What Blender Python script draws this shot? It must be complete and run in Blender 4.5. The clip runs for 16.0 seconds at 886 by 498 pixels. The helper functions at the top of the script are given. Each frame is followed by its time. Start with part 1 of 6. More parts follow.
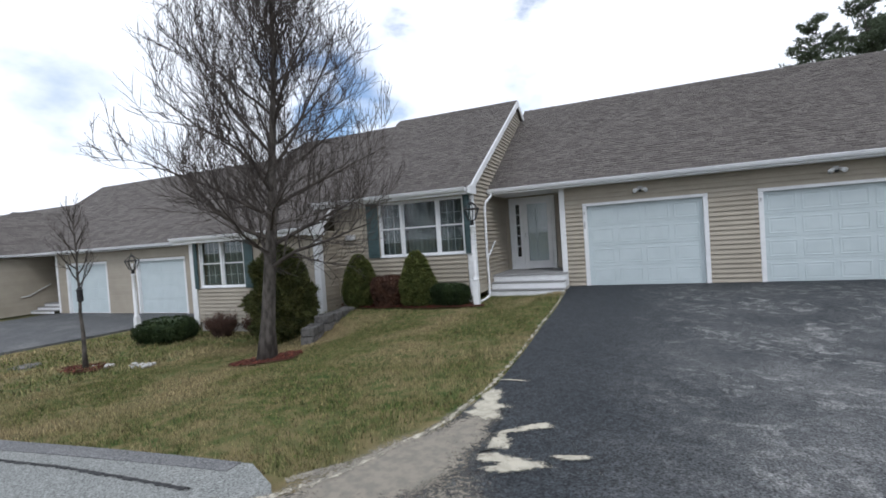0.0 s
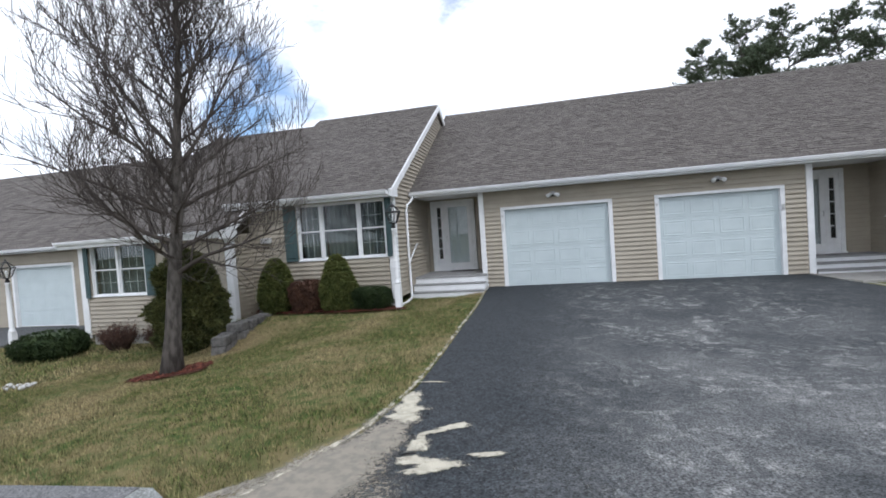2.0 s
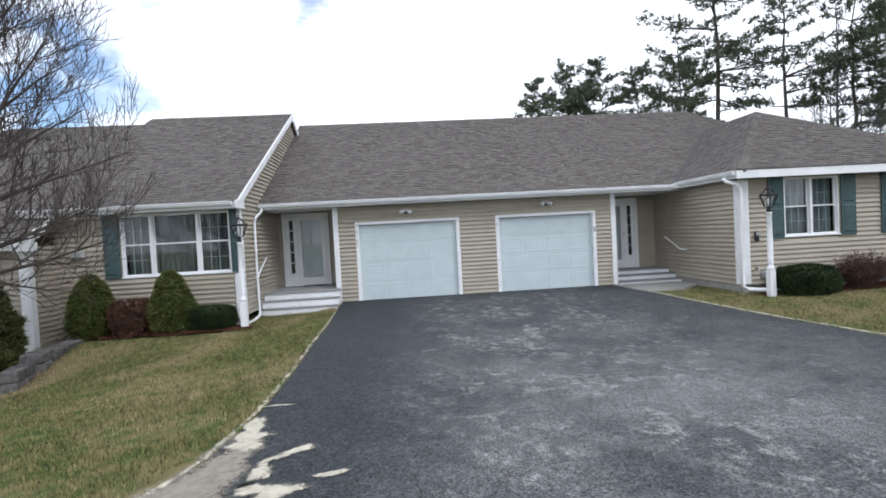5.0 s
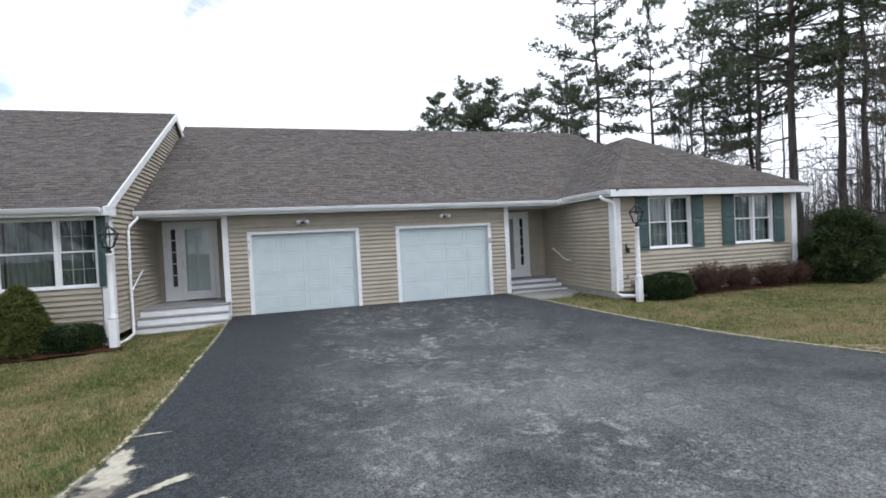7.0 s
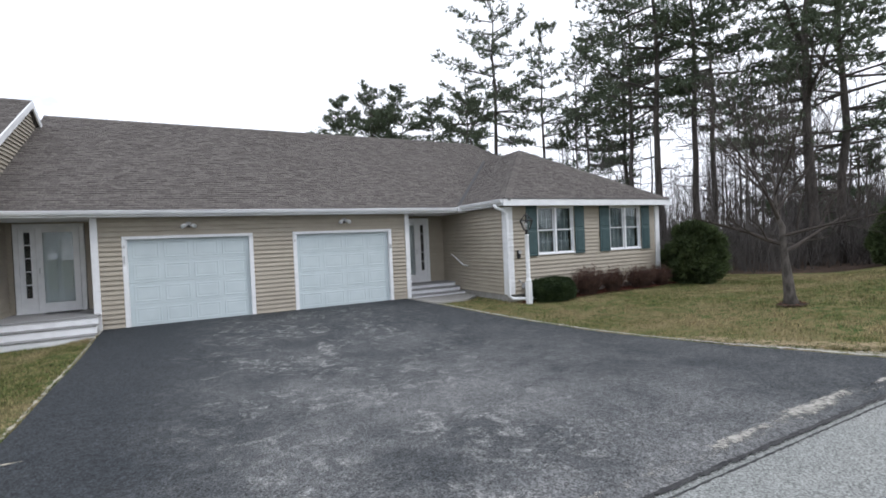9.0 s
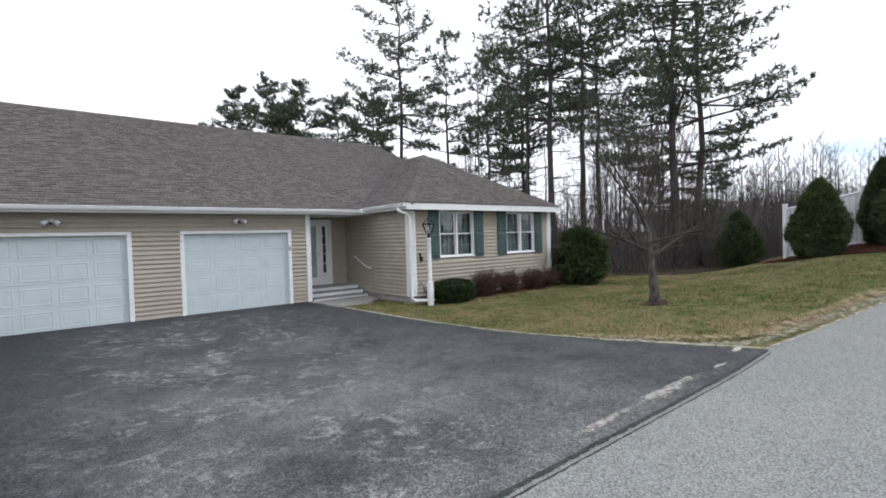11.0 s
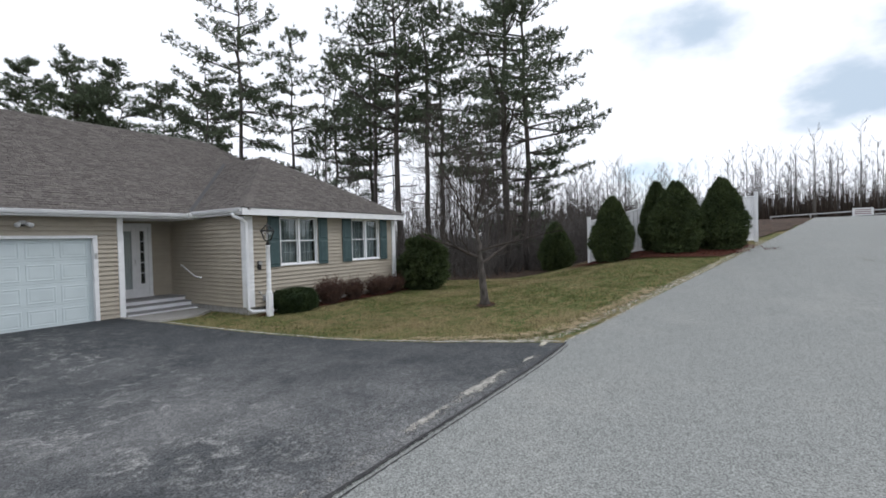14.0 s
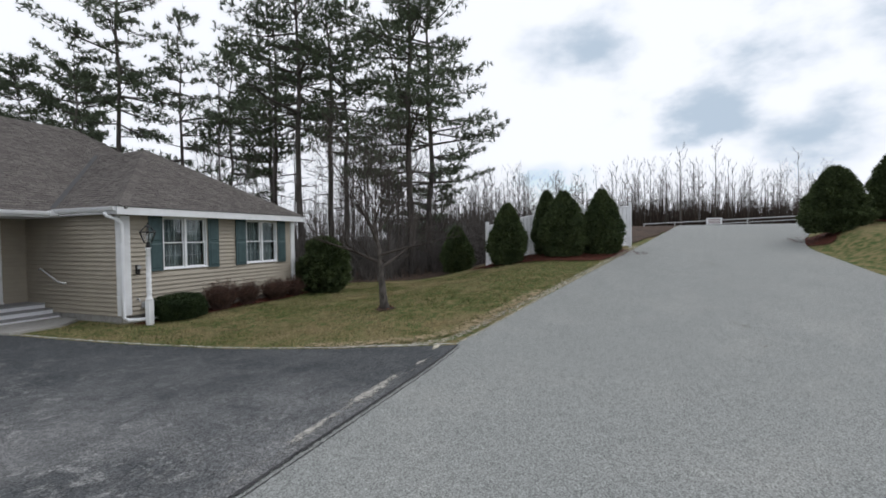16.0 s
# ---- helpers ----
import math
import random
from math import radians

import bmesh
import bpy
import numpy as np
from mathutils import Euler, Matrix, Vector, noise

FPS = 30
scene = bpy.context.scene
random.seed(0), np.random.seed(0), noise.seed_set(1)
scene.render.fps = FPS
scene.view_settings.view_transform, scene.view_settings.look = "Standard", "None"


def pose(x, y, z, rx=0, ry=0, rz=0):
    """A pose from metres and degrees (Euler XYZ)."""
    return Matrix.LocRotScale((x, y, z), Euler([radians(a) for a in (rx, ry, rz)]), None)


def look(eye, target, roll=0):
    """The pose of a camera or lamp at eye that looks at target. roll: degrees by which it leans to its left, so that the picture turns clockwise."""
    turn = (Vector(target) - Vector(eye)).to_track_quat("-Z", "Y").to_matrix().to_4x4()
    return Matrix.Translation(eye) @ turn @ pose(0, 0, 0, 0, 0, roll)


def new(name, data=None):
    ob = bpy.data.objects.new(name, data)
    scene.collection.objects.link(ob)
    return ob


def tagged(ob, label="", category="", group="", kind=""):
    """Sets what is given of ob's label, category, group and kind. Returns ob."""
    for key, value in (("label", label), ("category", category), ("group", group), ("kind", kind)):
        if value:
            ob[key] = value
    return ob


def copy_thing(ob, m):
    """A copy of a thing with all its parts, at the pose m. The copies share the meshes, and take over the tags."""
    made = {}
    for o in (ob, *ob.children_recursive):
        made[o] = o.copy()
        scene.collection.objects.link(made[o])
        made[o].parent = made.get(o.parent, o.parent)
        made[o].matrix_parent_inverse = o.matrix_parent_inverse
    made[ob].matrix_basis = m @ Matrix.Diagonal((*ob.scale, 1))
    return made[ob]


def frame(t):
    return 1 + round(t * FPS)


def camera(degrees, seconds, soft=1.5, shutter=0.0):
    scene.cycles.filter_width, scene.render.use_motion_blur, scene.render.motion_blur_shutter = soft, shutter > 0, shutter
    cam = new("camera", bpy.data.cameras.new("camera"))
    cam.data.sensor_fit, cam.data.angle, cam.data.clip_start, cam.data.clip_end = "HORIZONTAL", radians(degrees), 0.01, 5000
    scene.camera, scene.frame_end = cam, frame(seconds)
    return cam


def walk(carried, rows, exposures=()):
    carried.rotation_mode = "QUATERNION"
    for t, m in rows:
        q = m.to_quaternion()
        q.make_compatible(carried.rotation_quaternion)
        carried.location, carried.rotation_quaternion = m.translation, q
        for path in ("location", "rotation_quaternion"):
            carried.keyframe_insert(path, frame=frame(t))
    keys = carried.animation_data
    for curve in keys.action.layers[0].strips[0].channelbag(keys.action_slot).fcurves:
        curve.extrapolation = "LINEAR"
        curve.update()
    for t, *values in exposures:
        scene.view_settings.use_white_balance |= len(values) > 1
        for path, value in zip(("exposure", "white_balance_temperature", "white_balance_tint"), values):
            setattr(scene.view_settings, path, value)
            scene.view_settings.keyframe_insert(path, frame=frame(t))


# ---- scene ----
cam = camera(87.2, 16.0, soft=1.75)
PATH = [
    (0, (1.334, -12.908, 1.606), (0.558, -11.066, 1.552), -3.9),
    (0.5, (1.348, -12.912, 1.614), (0.646, -11.04, 1.555), -4.1),
    (1, (1.352, -12.879, 1.596), (0.732, -10.978, 1.536), -4.0),
    (1.5, (1.37, -12.888, 1.601), (0.821, -10.966, 1.539), -4.1),
    (2, (1.385, -12.919, 1.624), (0.92, -10.975, 1.556), -4.0),
    (2.5, (1.408, -12.955, 1.647), (1.025, -10.994, 1.573), -4.2),
    (3, (1.43, -12.993, 1.671), (1.145, -11.015, 1.593), -4.3),
    (3.5, (1.451, -13.038, 1.704), (1.261, -11.048, 1.623), -4.1),
    (4, (1.473, -13.075, 1.719), (1.4, -11.077, 1.647), -3.7),
    (6.5, (1.577, -13.179, 1.75), (2.013, -11.227, 1.708), -2.8),
    (7, (1.609, -13.215, 1.767), (2.153, -11.291, 1.728), -2.8),
    (7.5, (1.625, -13.265, 1.786), (2.262, -11.369, 1.748), -2.8),
    (8, (1.668, -13.326, 1.756), (2.403, -11.466, 1.725), -2.7),
    (8.5, (1.65, -13.359, 1.779), (2.477, -11.538, 1.744), -2.6),
    (9, (1.674, -13.414, 1.787), (2.596, -11.64, 1.751), -2.5),
    (11.5, (1.668, -13.609, 1.839), (3.009, -12.126, 1.79), -1.7),
    (12, (1.671, -13.656, 1.846), (3.091, -12.249, 1.794), -1.7),
    (12.5, (1.676, -13.705, 1.862), (3.161, -12.366, 1.808), -1.5),
    (13, (1.686, -13.757, 1.883), (3.24, -12.499, 1.83), -1.5),
    (13.5, (1.688, -13.817, 1.887), (3.303, -12.637, 1.841), -1.6),
    (14, (1.685, -13.883, 1.901), (3.363, -12.797, 1.859), -1.4),
    (14.5, (1.674, -13.951, 1.94), (3.403, -12.946, 1.9), -1.3),
    (15, (1.669, -14.021, 1.945), (3.449, -13.11, 1.909), -0.8),
    (15.5, (1.642, -14.081, 1.982), (3.463, -13.255, 1.941), -0.8),
    (16, (1.603, -14.16, 2.025), (3.463, -13.425, 1.975), -0.7),
]
walk(cam, [(t, look(eye, target, roll)) for t, eye, target, roll in PATH], [(0, -0.05, 6000, 11), (2, 0.22, 6000, 11), (3.5, 0.34, 6000, 11), (7, 0.22, 6050, 11), (9, 0.16, 6100, 12), (12.5, 0.05, 6200, 12), (14.5, -0.16, 6200, 11), (16, -0.3, 6250, 11)])

# ---- light ----
world = bpy.data.worlds.new("overcast_sky")
scene.world = world
world.use_nodes = True
wn, wl = world.node_tree.nodes, world.node_tree.links
wn.clear()
w_out = wn.new("ShaderNodeOutputWorld")
w_bg = wn.new("ShaderNodeBackground")
w_sky = wn.new("ShaderNodeTexSky")
w_sky.sky_type, w_sky.sun_disc = "NISHITA", False
SUN_EL, SUN_AZ = radians(46), radians(137)
w_sky.sun_elevation, w_sky.sun_rotation = SUN_EL, SUN_AZ
w_dim = wn.new("ShaderNodeVectorMath")
w_dim.operation = "SCALE"
w_dim.inputs["Scale"].default_value = 0.15
wl.new(w_sky.outputs[0], w_dim.inputs[0])
w_co = wn.new("ShaderNodeTexCoord")
w_map = wn.new("ShaderNodeMapping")
w_map.inputs["Scale"].default_value = (1.0, 1.0, 1.9)
w_map.inputs["Location"].default_value = (0.35, 0.1, 0.0)
wl.new(w_co.outputs["Generated"], w_map.inputs[0])
w_noise = wn.new("ShaderNodeTexNoise")
w_noise.inputs["Scale"].default_value = 5.0
w_noise.inputs["Detail"].default_value = 5
w_noise.inputs["Roughness"].default_value = 0.55
wl.new(w_map.outputs[0], w_noise.inputs["Vector"])


def sky_gap(way, inner, outer, ragged):
    """A soft round hole in the cloud about a direction, its rim broken by the noise."""
    d = wn.new("ShaderNodeVectorMath")
    d.operation = "DISTANCE"
    wl.new(w_co.outputs["Generated"], d.inputs[0])
    d.inputs[1].default_value = Vector(way).normalized()
    j = wn.new("ShaderNodeMath")
    j.operation = "MULTIPLY_ADD"
    j.inputs[1].default_value = ragged
    wl.new(w_noise.outputs[0], j.inputs[0])
    wl.new(d.outputs["Value"], j.inputs[2])
    r = wn.new("ShaderNodeMapRange")
    r.interpolation_type = "SMOOTHSTEP"
    r.inputs["From Min"].default_value, r.inputs["From Max"].default_value = inner + ragged * 0.5, outer + ragged * 0.5
    r.inputs["To Min"].default_value, r.inputs["To Max"].default_value = 1.0, 0.0
    wl.new(j.outputs[0], r.inputs["Value"])
    return r.outputs[0]


def most(values):
    out = values[0]
    for v in values[1:]:
        q = wn.new("ShaderNodeMath")
        q.operation = "MAXIMUM"
        wl.new(out, q.inputs[0])
        wl.new(v, q.inputs[1])
        out = q.outputs[0]
    return out


# thin white cloud, with grey-blue bellies up the road and behind the shade tree, and a few blue gaps
w_white = wn.new("ShaderNodeMix")
w_white.data_type = "RGBA"
w_white.inputs["A"].default_value, w_white.inputs["B"].default_value = (1.22, 1.24, 1.28, 1), (0.63, 0.745, 0.86, 1)
wl.new(most([sky_gap(w, a, b, 0.42) for w, a, b in (((0.937, 0.05, 0.35), -0.02, 0.14), ((0.93, -0.2, 0.31), -0.02, 0.11), ((0.965, -0.14, 0.215), -0.02, 0.10), ((0.94, -0.30, 0.165), -0.02, 0.12),
                                                   ((-0.84, 0.46, 0.28), -0.04, 0.12), ((0.86, -0.45, 0.30), 0.0, 0.14), ((0.5, -0.8, 0.5), 0.0, 0.3), ((-0.6, -0.6, 0.5), 0.0, 0.3))]), w_white.inputs["Factor"])
w_gap = most([sky_gap(w, a, b, 0.45) for w, a, b in (((-0.41, 0.81, 0.44), 0.0, 0.11), ((-0.51, 0.79, 0.33), 0.0, 0.15), ((-0.575, 0.775, 0.25), 0.0, 0.10), ((-0.18, 0.89, 0.42), -0.02, 0.07), ((-0.22, 0.92, 0.32), -0.08, 0.09), ((0.98, 0.17, 0.10), -0.04, 0.09))])
w_mix = wn.new("ShaderNodeMix")
w_mix.data_type = "RGBA"
wl.new(w_gap, w_mix.inputs["Factor"])
wl.new(w_white.outputs["Result"], w_mix.inputs["A"])
wl.new(w_dim.outputs[0], w_mix.inputs["B"])
wl.new(w_mix.outputs["Result"], w_bg.inputs[0])
w_bg.inputs[1].default_value = 1.0
wl.new(w_bg.outputs[0], w_out.inputs[0])
sun_data = bpy.data.lights.new("sun", "SUN")
sun_data.energy, sun_data.angle, sun_data.color = 1.1, radians(20), (1.0, 0.97, 0.93)
sun = new("sun", sun_data)
# the sun stands behind the camera's right shoulder, veiled by cloud
sun.matrix_world = look((20, -17, 24), (4, 0, 0))

# ---- materials ----


def mat(name, c1, c2=None, scale=6.0, rough=0.7, bump=0.0, bump_scale=40.0, c3=None, scale3=0.5, lo=0.4, hi=0.62, lo3=0.5, hi3=0.68,
        metal=0.0, island=0.0, rand=0.0, stretch=(1, 1, 1), spec=0.4, detail=6):
    """Two-scale noise colour, bump, and a value shift per island or object."""
    m = bpy.data.materials.new(name)
    m.use_nodes = True
    nt = m.node_tree
    n, l = nt.nodes, nt.links
    b = n["Principled BSDF"]
    b.inputs["Roughness"].default_value, b.inputs["Metallic"].default_value = rough, metal
    b.inputs["Specular IOR Level"].default_value = spec
    co = n.new("ShaderNodeTexCoord")
    mp = n.new("ShaderNodeMapping")
    mp.inputs["Scale"].default_value = stretch
    l.new(co.outputs["Object"], mp.inputs[0])
    c2 = c2 or tuple(v * 0.85 for v in c1)

    def noisy(sc, a, z, ca, cb):
        t = n.new("ShaderNodeTexNoise")
        t.inputs["Scale"].default_value, t.inputs["Detail"].default_value = sc, detail
        l.new(mp.outputs[0], t.inputs["Vector"])
        r = n.new("ShaderNodeMapRange")
        r.inputs["From Min"].default_value, r.inputs["From Max"].default_value = a, z
        l.new(t.outputs[0], r.inputs["Value"])
        x = n.new("ShaderNodeMix")
        x.data_type = "RGBA"
        l.new(r.outputs[0], x.inputs["Factor"])
        for sock, c in (("A", ca), ("B", cb)):
            if isinstance(c, tuple):
                x.inputs[sock].default_value = (*c, 1)
            else:
                l.new(c, x.inputs[sock])
        return x.outputs["Result"]

    col = noisy(scale, lo, hi, tuple(c1), tuple(c2))
    if c3:
        col = noisy(scale3, lo3, hi3, col, tuple(c3))
    for on, pick in ((island, "i"), (rand, "o")):
        if on:
            src = n.new("ShaderNodeNewGeometry").outputs["Random Per Island"] if pick == "i" else n.new("ShaderNodeObjectInfo").outputs["Random"]
            r = n.new("ShaderNodeMapRange")
            r.inputs["To Min"].default_value, r.inputs["To Max"].default_value = 1 - on, 1 + on
            l.new(src, r.inputs["Value"])
            h = n.new("ShaderNodeHueSaturation")
            l.new(r.outputs[0], h.inputs["Value"])
            l.new(col, h.inputs["Color"])
            col = h.outputs[0]
    l.new(col, b.inputs["Base Color"])
    if bump:
        t = n.new("ShaderNodeTexNoise")
        t.inputs["Scale"].default_value, t.inputs["Detail"].default_value = bump_scale, 5
        l.new(mp.outputs[0], t.inputs["Vector"])
        u = n.new("ShaderNodeBump")
        u.inputs["Strength"].default_value, u.inputs["Distance"].default_value = bump, 0.02
        l.new(t.outputs[0], u.inputs["Height"])
        l.new(u.outputs[0], b.inputs["Normal"])
    return m


SIDING = mat("siding_vinyl", (0.372, 0.332, 0.268), (0.346, 0.309, 0.248), scale=3, rough=0.55, bump=0.15, bump_scale=30, c3=(0.33, 0.293, 0.235), scale3=0.9, rand=0.04)
WALL_BACK = mat("wall_sheathing", (0.30, 0.26, 0.19), rough=0.8)
WHITE = mat("white_trim", (0.78, 0.79, 0.80), (0.72, 0.73, 0.74), scale=5, rough=0.45, bump=0.05)
WHITE_PVC = mat("white_vinyl", (0.80, 0.81, 0.82), (0.74, 0.75, 0.77), scale=2, rough=0.4)
DOOR_PAINT = mat("garage_door_steel", (0.53, 0.60, 0.615), (0.50, 0.57, 0.585), scale=2.5, rough=0.5, bump=0.06, bump_scale=60)
SHINGLE = mat("asphalt_shingle", (0.150, 0.136, 0.127), (0.097, 0.088, 0.082), scale=24, rough=0.95, bump=0.6, bump_scale=160, island=0.2, spec=0.15)
SHINGLE_ONE = mat("asphalt_shingle_tab", (0.150, 0.136, 0.127), (0.097, 0.088, 0.082), scale=24, rough=0.95, bump=0.6, bump_scale=160, rand=0.2, spec=0.15)
LAWN = mat("spring_lawn", (0.185, 0.155, 0.074), (0.057, 0.09, 0.025), scale=5, rough=0.95, bump=1.0, bump_scale=60, c3=(0.20, 0.16, 0.085), scale3=0.55, spec=0.1)


def paving(name, base, stain, speck, speck_scale, stain_scale, lo, hi, rough=0.85, worn=None):
    """Asphalt: an even bed, wispy stains, and stone specks in two sizes."""
    m = bpy.data.materials.new(name)
    m.use_nodes = True
    n, l = m.node_tree.nodes, m.node_tree.links
    b = n["Principled BSDF"]
    b.inputs["Roughness"].default_value = rough
    b.inputs["Specular IOR Level"].default_value = 0.25
    co = n.new("ShaderNodeTexCoord")

    def noisy(scale, detail, rgh, dist, a, z, ta, tz):
        t = n.new("ShaderNodeTexNoise")
        for key, v in (("Scale", scale), ("Detail", detail), ("Roughness", rgh), ("Distortion", dist)):
            t.inputs[key].default_value = v
        l.new(co.outputs["Object"], t.inputs["Vector"])
        r = n.new("ShaderNodeMapRange")
        for key, v in (("From Min", a), ("From Max", z), ("To Min", ta), ("To Max", tz)):
            r.inputs[key].default_value = v
        l.new(t.outputs[0], r.inputs["Value"])
        return r.outputs[0]

    def maths(op, x, y):
        q = n.new("ShaderNodeMath")
        q.operation = op
        l.new(x, q.inputs[0])
        l.new(y, q.inputs[1])
        return q.outputs[0]

    mask = maths("MULTIPLY", noisy(stain_scale, 12, 0.78, 0.6 if worn else 0.3, lo, hi, 0, 1), noisy(1.1 if worn else 0.33, 4, 0.55, 0.4, 0.41, 0.55, 0.0 if worn else 0.25, 1))
    mix = n.new("ShaderNodeMix")
    mix.data_type = "RGBA"
    mix.inputs["A"].default_value, mix.inputs["B"].default_value = (*base, 1), (*stain, 1)
    if worn:
        # tyres have worn the sealer in a broad band down the middle; the strips by the lawns kept it
        sep = n.new("ShaderNodeSeparateXYZ")
        l.new(co.outputs["Object"], sep.inputs[0])

        def band(axis, a, z, ta, tz):
            r = n.new("ShaderNodeMapRange")
            r.interpolation_type = "SMOOTHSTEP"
            for key, v in (("From Min", a), ("From Max", z), ("To Min", ta), ("To Max", tz)):
                r.inputs[key].default_value = v
            l.new(sep.outputs[axis], r.inputs["Value"])
            return r.outputs[0]

        middle = maths("MULTIPLY", band("X", 0.7, 2.8, 0.07, 1.0), band("X", 4.8, 8.6, 1.0, 0.35))
        middle = maths("MULTIPLY", middle, band("Y", -1.6, -0.2, 1.0, 0.4))
        mask = maths("MULTIPLY", maths("MULTIPLY", mask, middle), band("X", 3.5, 7.0, 1.0, 0.4))
        wear = n.new("ShaderNodeMix")
        wear.data_type = "RGBA"
        wear.inputs["A"].default_value, wear.inputs["B"].default_value = (*base, 1), (*worn, 1)
        l.new(maths("MULTIPLY", maths("MULTIPLY", middle, band("Y", -9.5, -2.5, 1.0, 0.3)), noisy(0.75, 9, 0.66, 0.2, 0.33, 0.66, 0.15, 1.0)), wear.inputs["Factor"])
        l.new(wear.outputs["Result"], mix.inputs["A"])
    l.new(mask, mix.inputs["Factor"])
    grain = maths("MULTIPLY", noisy(speck_scale, 3, 0.6, 0, 0.32, 0.68, 1 - speck, 1 + speck), noisy(speck_scale * 0.27, 4, 0.7, 0, 0.34, 0.66, 1 - speck * (0.4 if worn else 0.16), 1 + speck * (0.4 if worn else 0.16)))
    mul = n.new("ShaderNodeVectorMath")
    mul.operation = "SCALE"
    l.new(mix.outputs["Result"], mul.inputs[0])
    l.new(grain, mul.inputs["Scale"])
    l.new(mul.outputs[0], b.inputs["Base Color"])
    u = n.new("ShaderNodeBump")
    u.inputs["Strength"].default_value, u.inputs["Distance"].default_value = 0.5, 0.01
    l.new(grain, u.inputs["Height"])
    l.new(u.outputs[0], b.inputs["Normal"])
    return m


ASPHALT = paving("driveway_asphalt", (0.033, 0.038, 0.043), (0.265, 0.266, 0.26), 0.8, 70, 4.0, 0.50, 0.62, worn=(0.168, 0.170, 0.171))
ASPHALT_OLD = paving("old_driveway_asphalt", (0.085, 0.088, 0.092), (0.19, 0.19, 0.185), 0.5, 60, 0.9, 0.45, 0.7)
ROAD = paving("road_asphalt", (0.234, 0.243, 0.234), (0.296, 0.298, 0.282), 0.6, 66, 0.7, 0.48, 0.75, 0.9)
ROAD_EDGE = paving("old_road_edge_asphalt", (0.155, 0.157, 0.16), (0.21, 0.21, 0.205), 0.6, 60, 1.5, 0.45, 0.7)
CONCRETE = mat("concrete", (0.36, 0.35, 0.33), (0.30, 0.29, 0.27), scale=9, rough=0.9, bump=0.3, bump_scale=80)

TAN_CONCRETE = mat("tan_concrete", (0.36, 0.28, 0.17), (0.28, 0.22, 0.14), scale=7, rough=0.95)
CURTAIN_PALE = mat("pale_curtain", (0.36, 0.39, 0.40), (0.20, 0.22, 0.23), scale=7, rough=0.9, stretch=(6, 1, 0.4))
LEAF_PAINT = mat("grey_green_door_paint", (0.42, 0.48, 0.49), (0.38, 0.44, 0.45), scale=3, rough=0.5)
SHUTTER = mat("shutter_green", (0.05, 0.088, 0.092), (0.04, 0.072, 0.077), scale=8, rough=0.55, bump=0.1)
IRON = mat("black_iron", (0.018, 0.018, 0.02), (0.03, 0.03, 0.03), scale=20, rough=0.5, metal=0.3)
DECK = mat("grey_deck_boards", (0.30, 0.30, 0.30), (0.24, 0.24, 0.24), scale=7, rough=0.8, bump=0.2, stretch=(1, 6, 6))
MULCH = mat("red_bark_mulch", (0.10, 0.035, 0.022), (0.045, 0.02, 0.015), scale=22, rough=0.95, bump=1.0, bump_scale=60, spec=0.1)
CHIP = mat("bark_chip", (0.13, 0.045, 0.03), (0.06, 0.025, 0.02), scale=9, rough=0.95, island=0.5, spec=0.1)


def strewn(name, c1, c2, grain, cover):
    """Loose grains that thin out towards the patch's rim by its own density attribute."""
    m = mat(name, c1, c2, scale=14, rough=0.95, bump=0.4, bump_scale=120, spec=0.1)
    n, l = m.node_tree.nodes, m.node_tree.links
    b, out = n["Principled BSDF"], n["Material Output"]
    at, no, co, ad, cmp_, mix, tr = (n.new("ShaderNode" + k) for k in ("Attribute", "TexNoise", "TexCoord", "Math", "MapRange", "MixShader", "BsdfTransparent"))
    at.attribute_name = "cover_amount"
    no.inputs["Scale"].default_value, no.inputs["Detail"].default_value, no.inputs["Roughness"].default_value = grain, 10, 0.85
    l.new(co.outputs["Object"], no.inputs["Vector"])
    ad.operation = "MULTIPLY_ADD"
    l.new(no.outputs[0], ad.inputs[0])
    ad.inputs[1].default_value = 2.6
    l.new(at.outputs["Fac"], ad.inputs[2])
    cmp_.inputs["From Min"].default_value, cmp_.inputs["From Max"].default_value = cover, cover + 0.35
    l.new(ad.outputs[0], cmp_.inputs["Value"])
    l.new(cmp_.outputs[0], mix.inputs[0])
    l.new(tr.outputs[0], mix.inputs[1])
    l.new(b.outputs[0], mix.inputs[2])
    l.new(mix.outputs[0], out.inputs[0])
    return m


SAND = strewn("pale_sand", (0.52, 0.485, 0.395), (0.41, 0.38, 0.31), 11, 1.45)
GRIT = strewn("edge_grit", (0.29, 0.265, 0.22), (0.18, 0.165, 0.14), 9, 1.35)
PALE_GRIT = strewn("pale_grit", (0.40, 0.385, 0.35), (0.30, 0.29, 0.265), 12, 1.4)
DUST = strewn("road_dust", (0.275, 0.248, 0.205), (0.215, 0.198, 0.168), 26, 1.3)
BARE = strewn("bare_earth", (0.33, 0.265, 0.165), (0.25, 0.20, 0.12), 7, 1.4)
SEAL = mat("crack_sealant", (0.022, 0.022, 0.024), (0.04, 0.04, 0.04), scale=12, rough=0.7, bump=0.4)
STONE = mat("retaining_block", (0.165, 0.158, 0.15), (0.10, 0.096, 0.092), scale=12, rough=0.95, bump=0.8, bump_scale=50, rand=0.2, spec=0.15)
BARK = mat("grey_bark", (0.118, 0.106, 0.095), (0.054, 0.048, 0.043), scale=14, rough=0.95, bump=0.9, bump_scale=28, stretch=(1, 1, 0.35), spec=0.15)
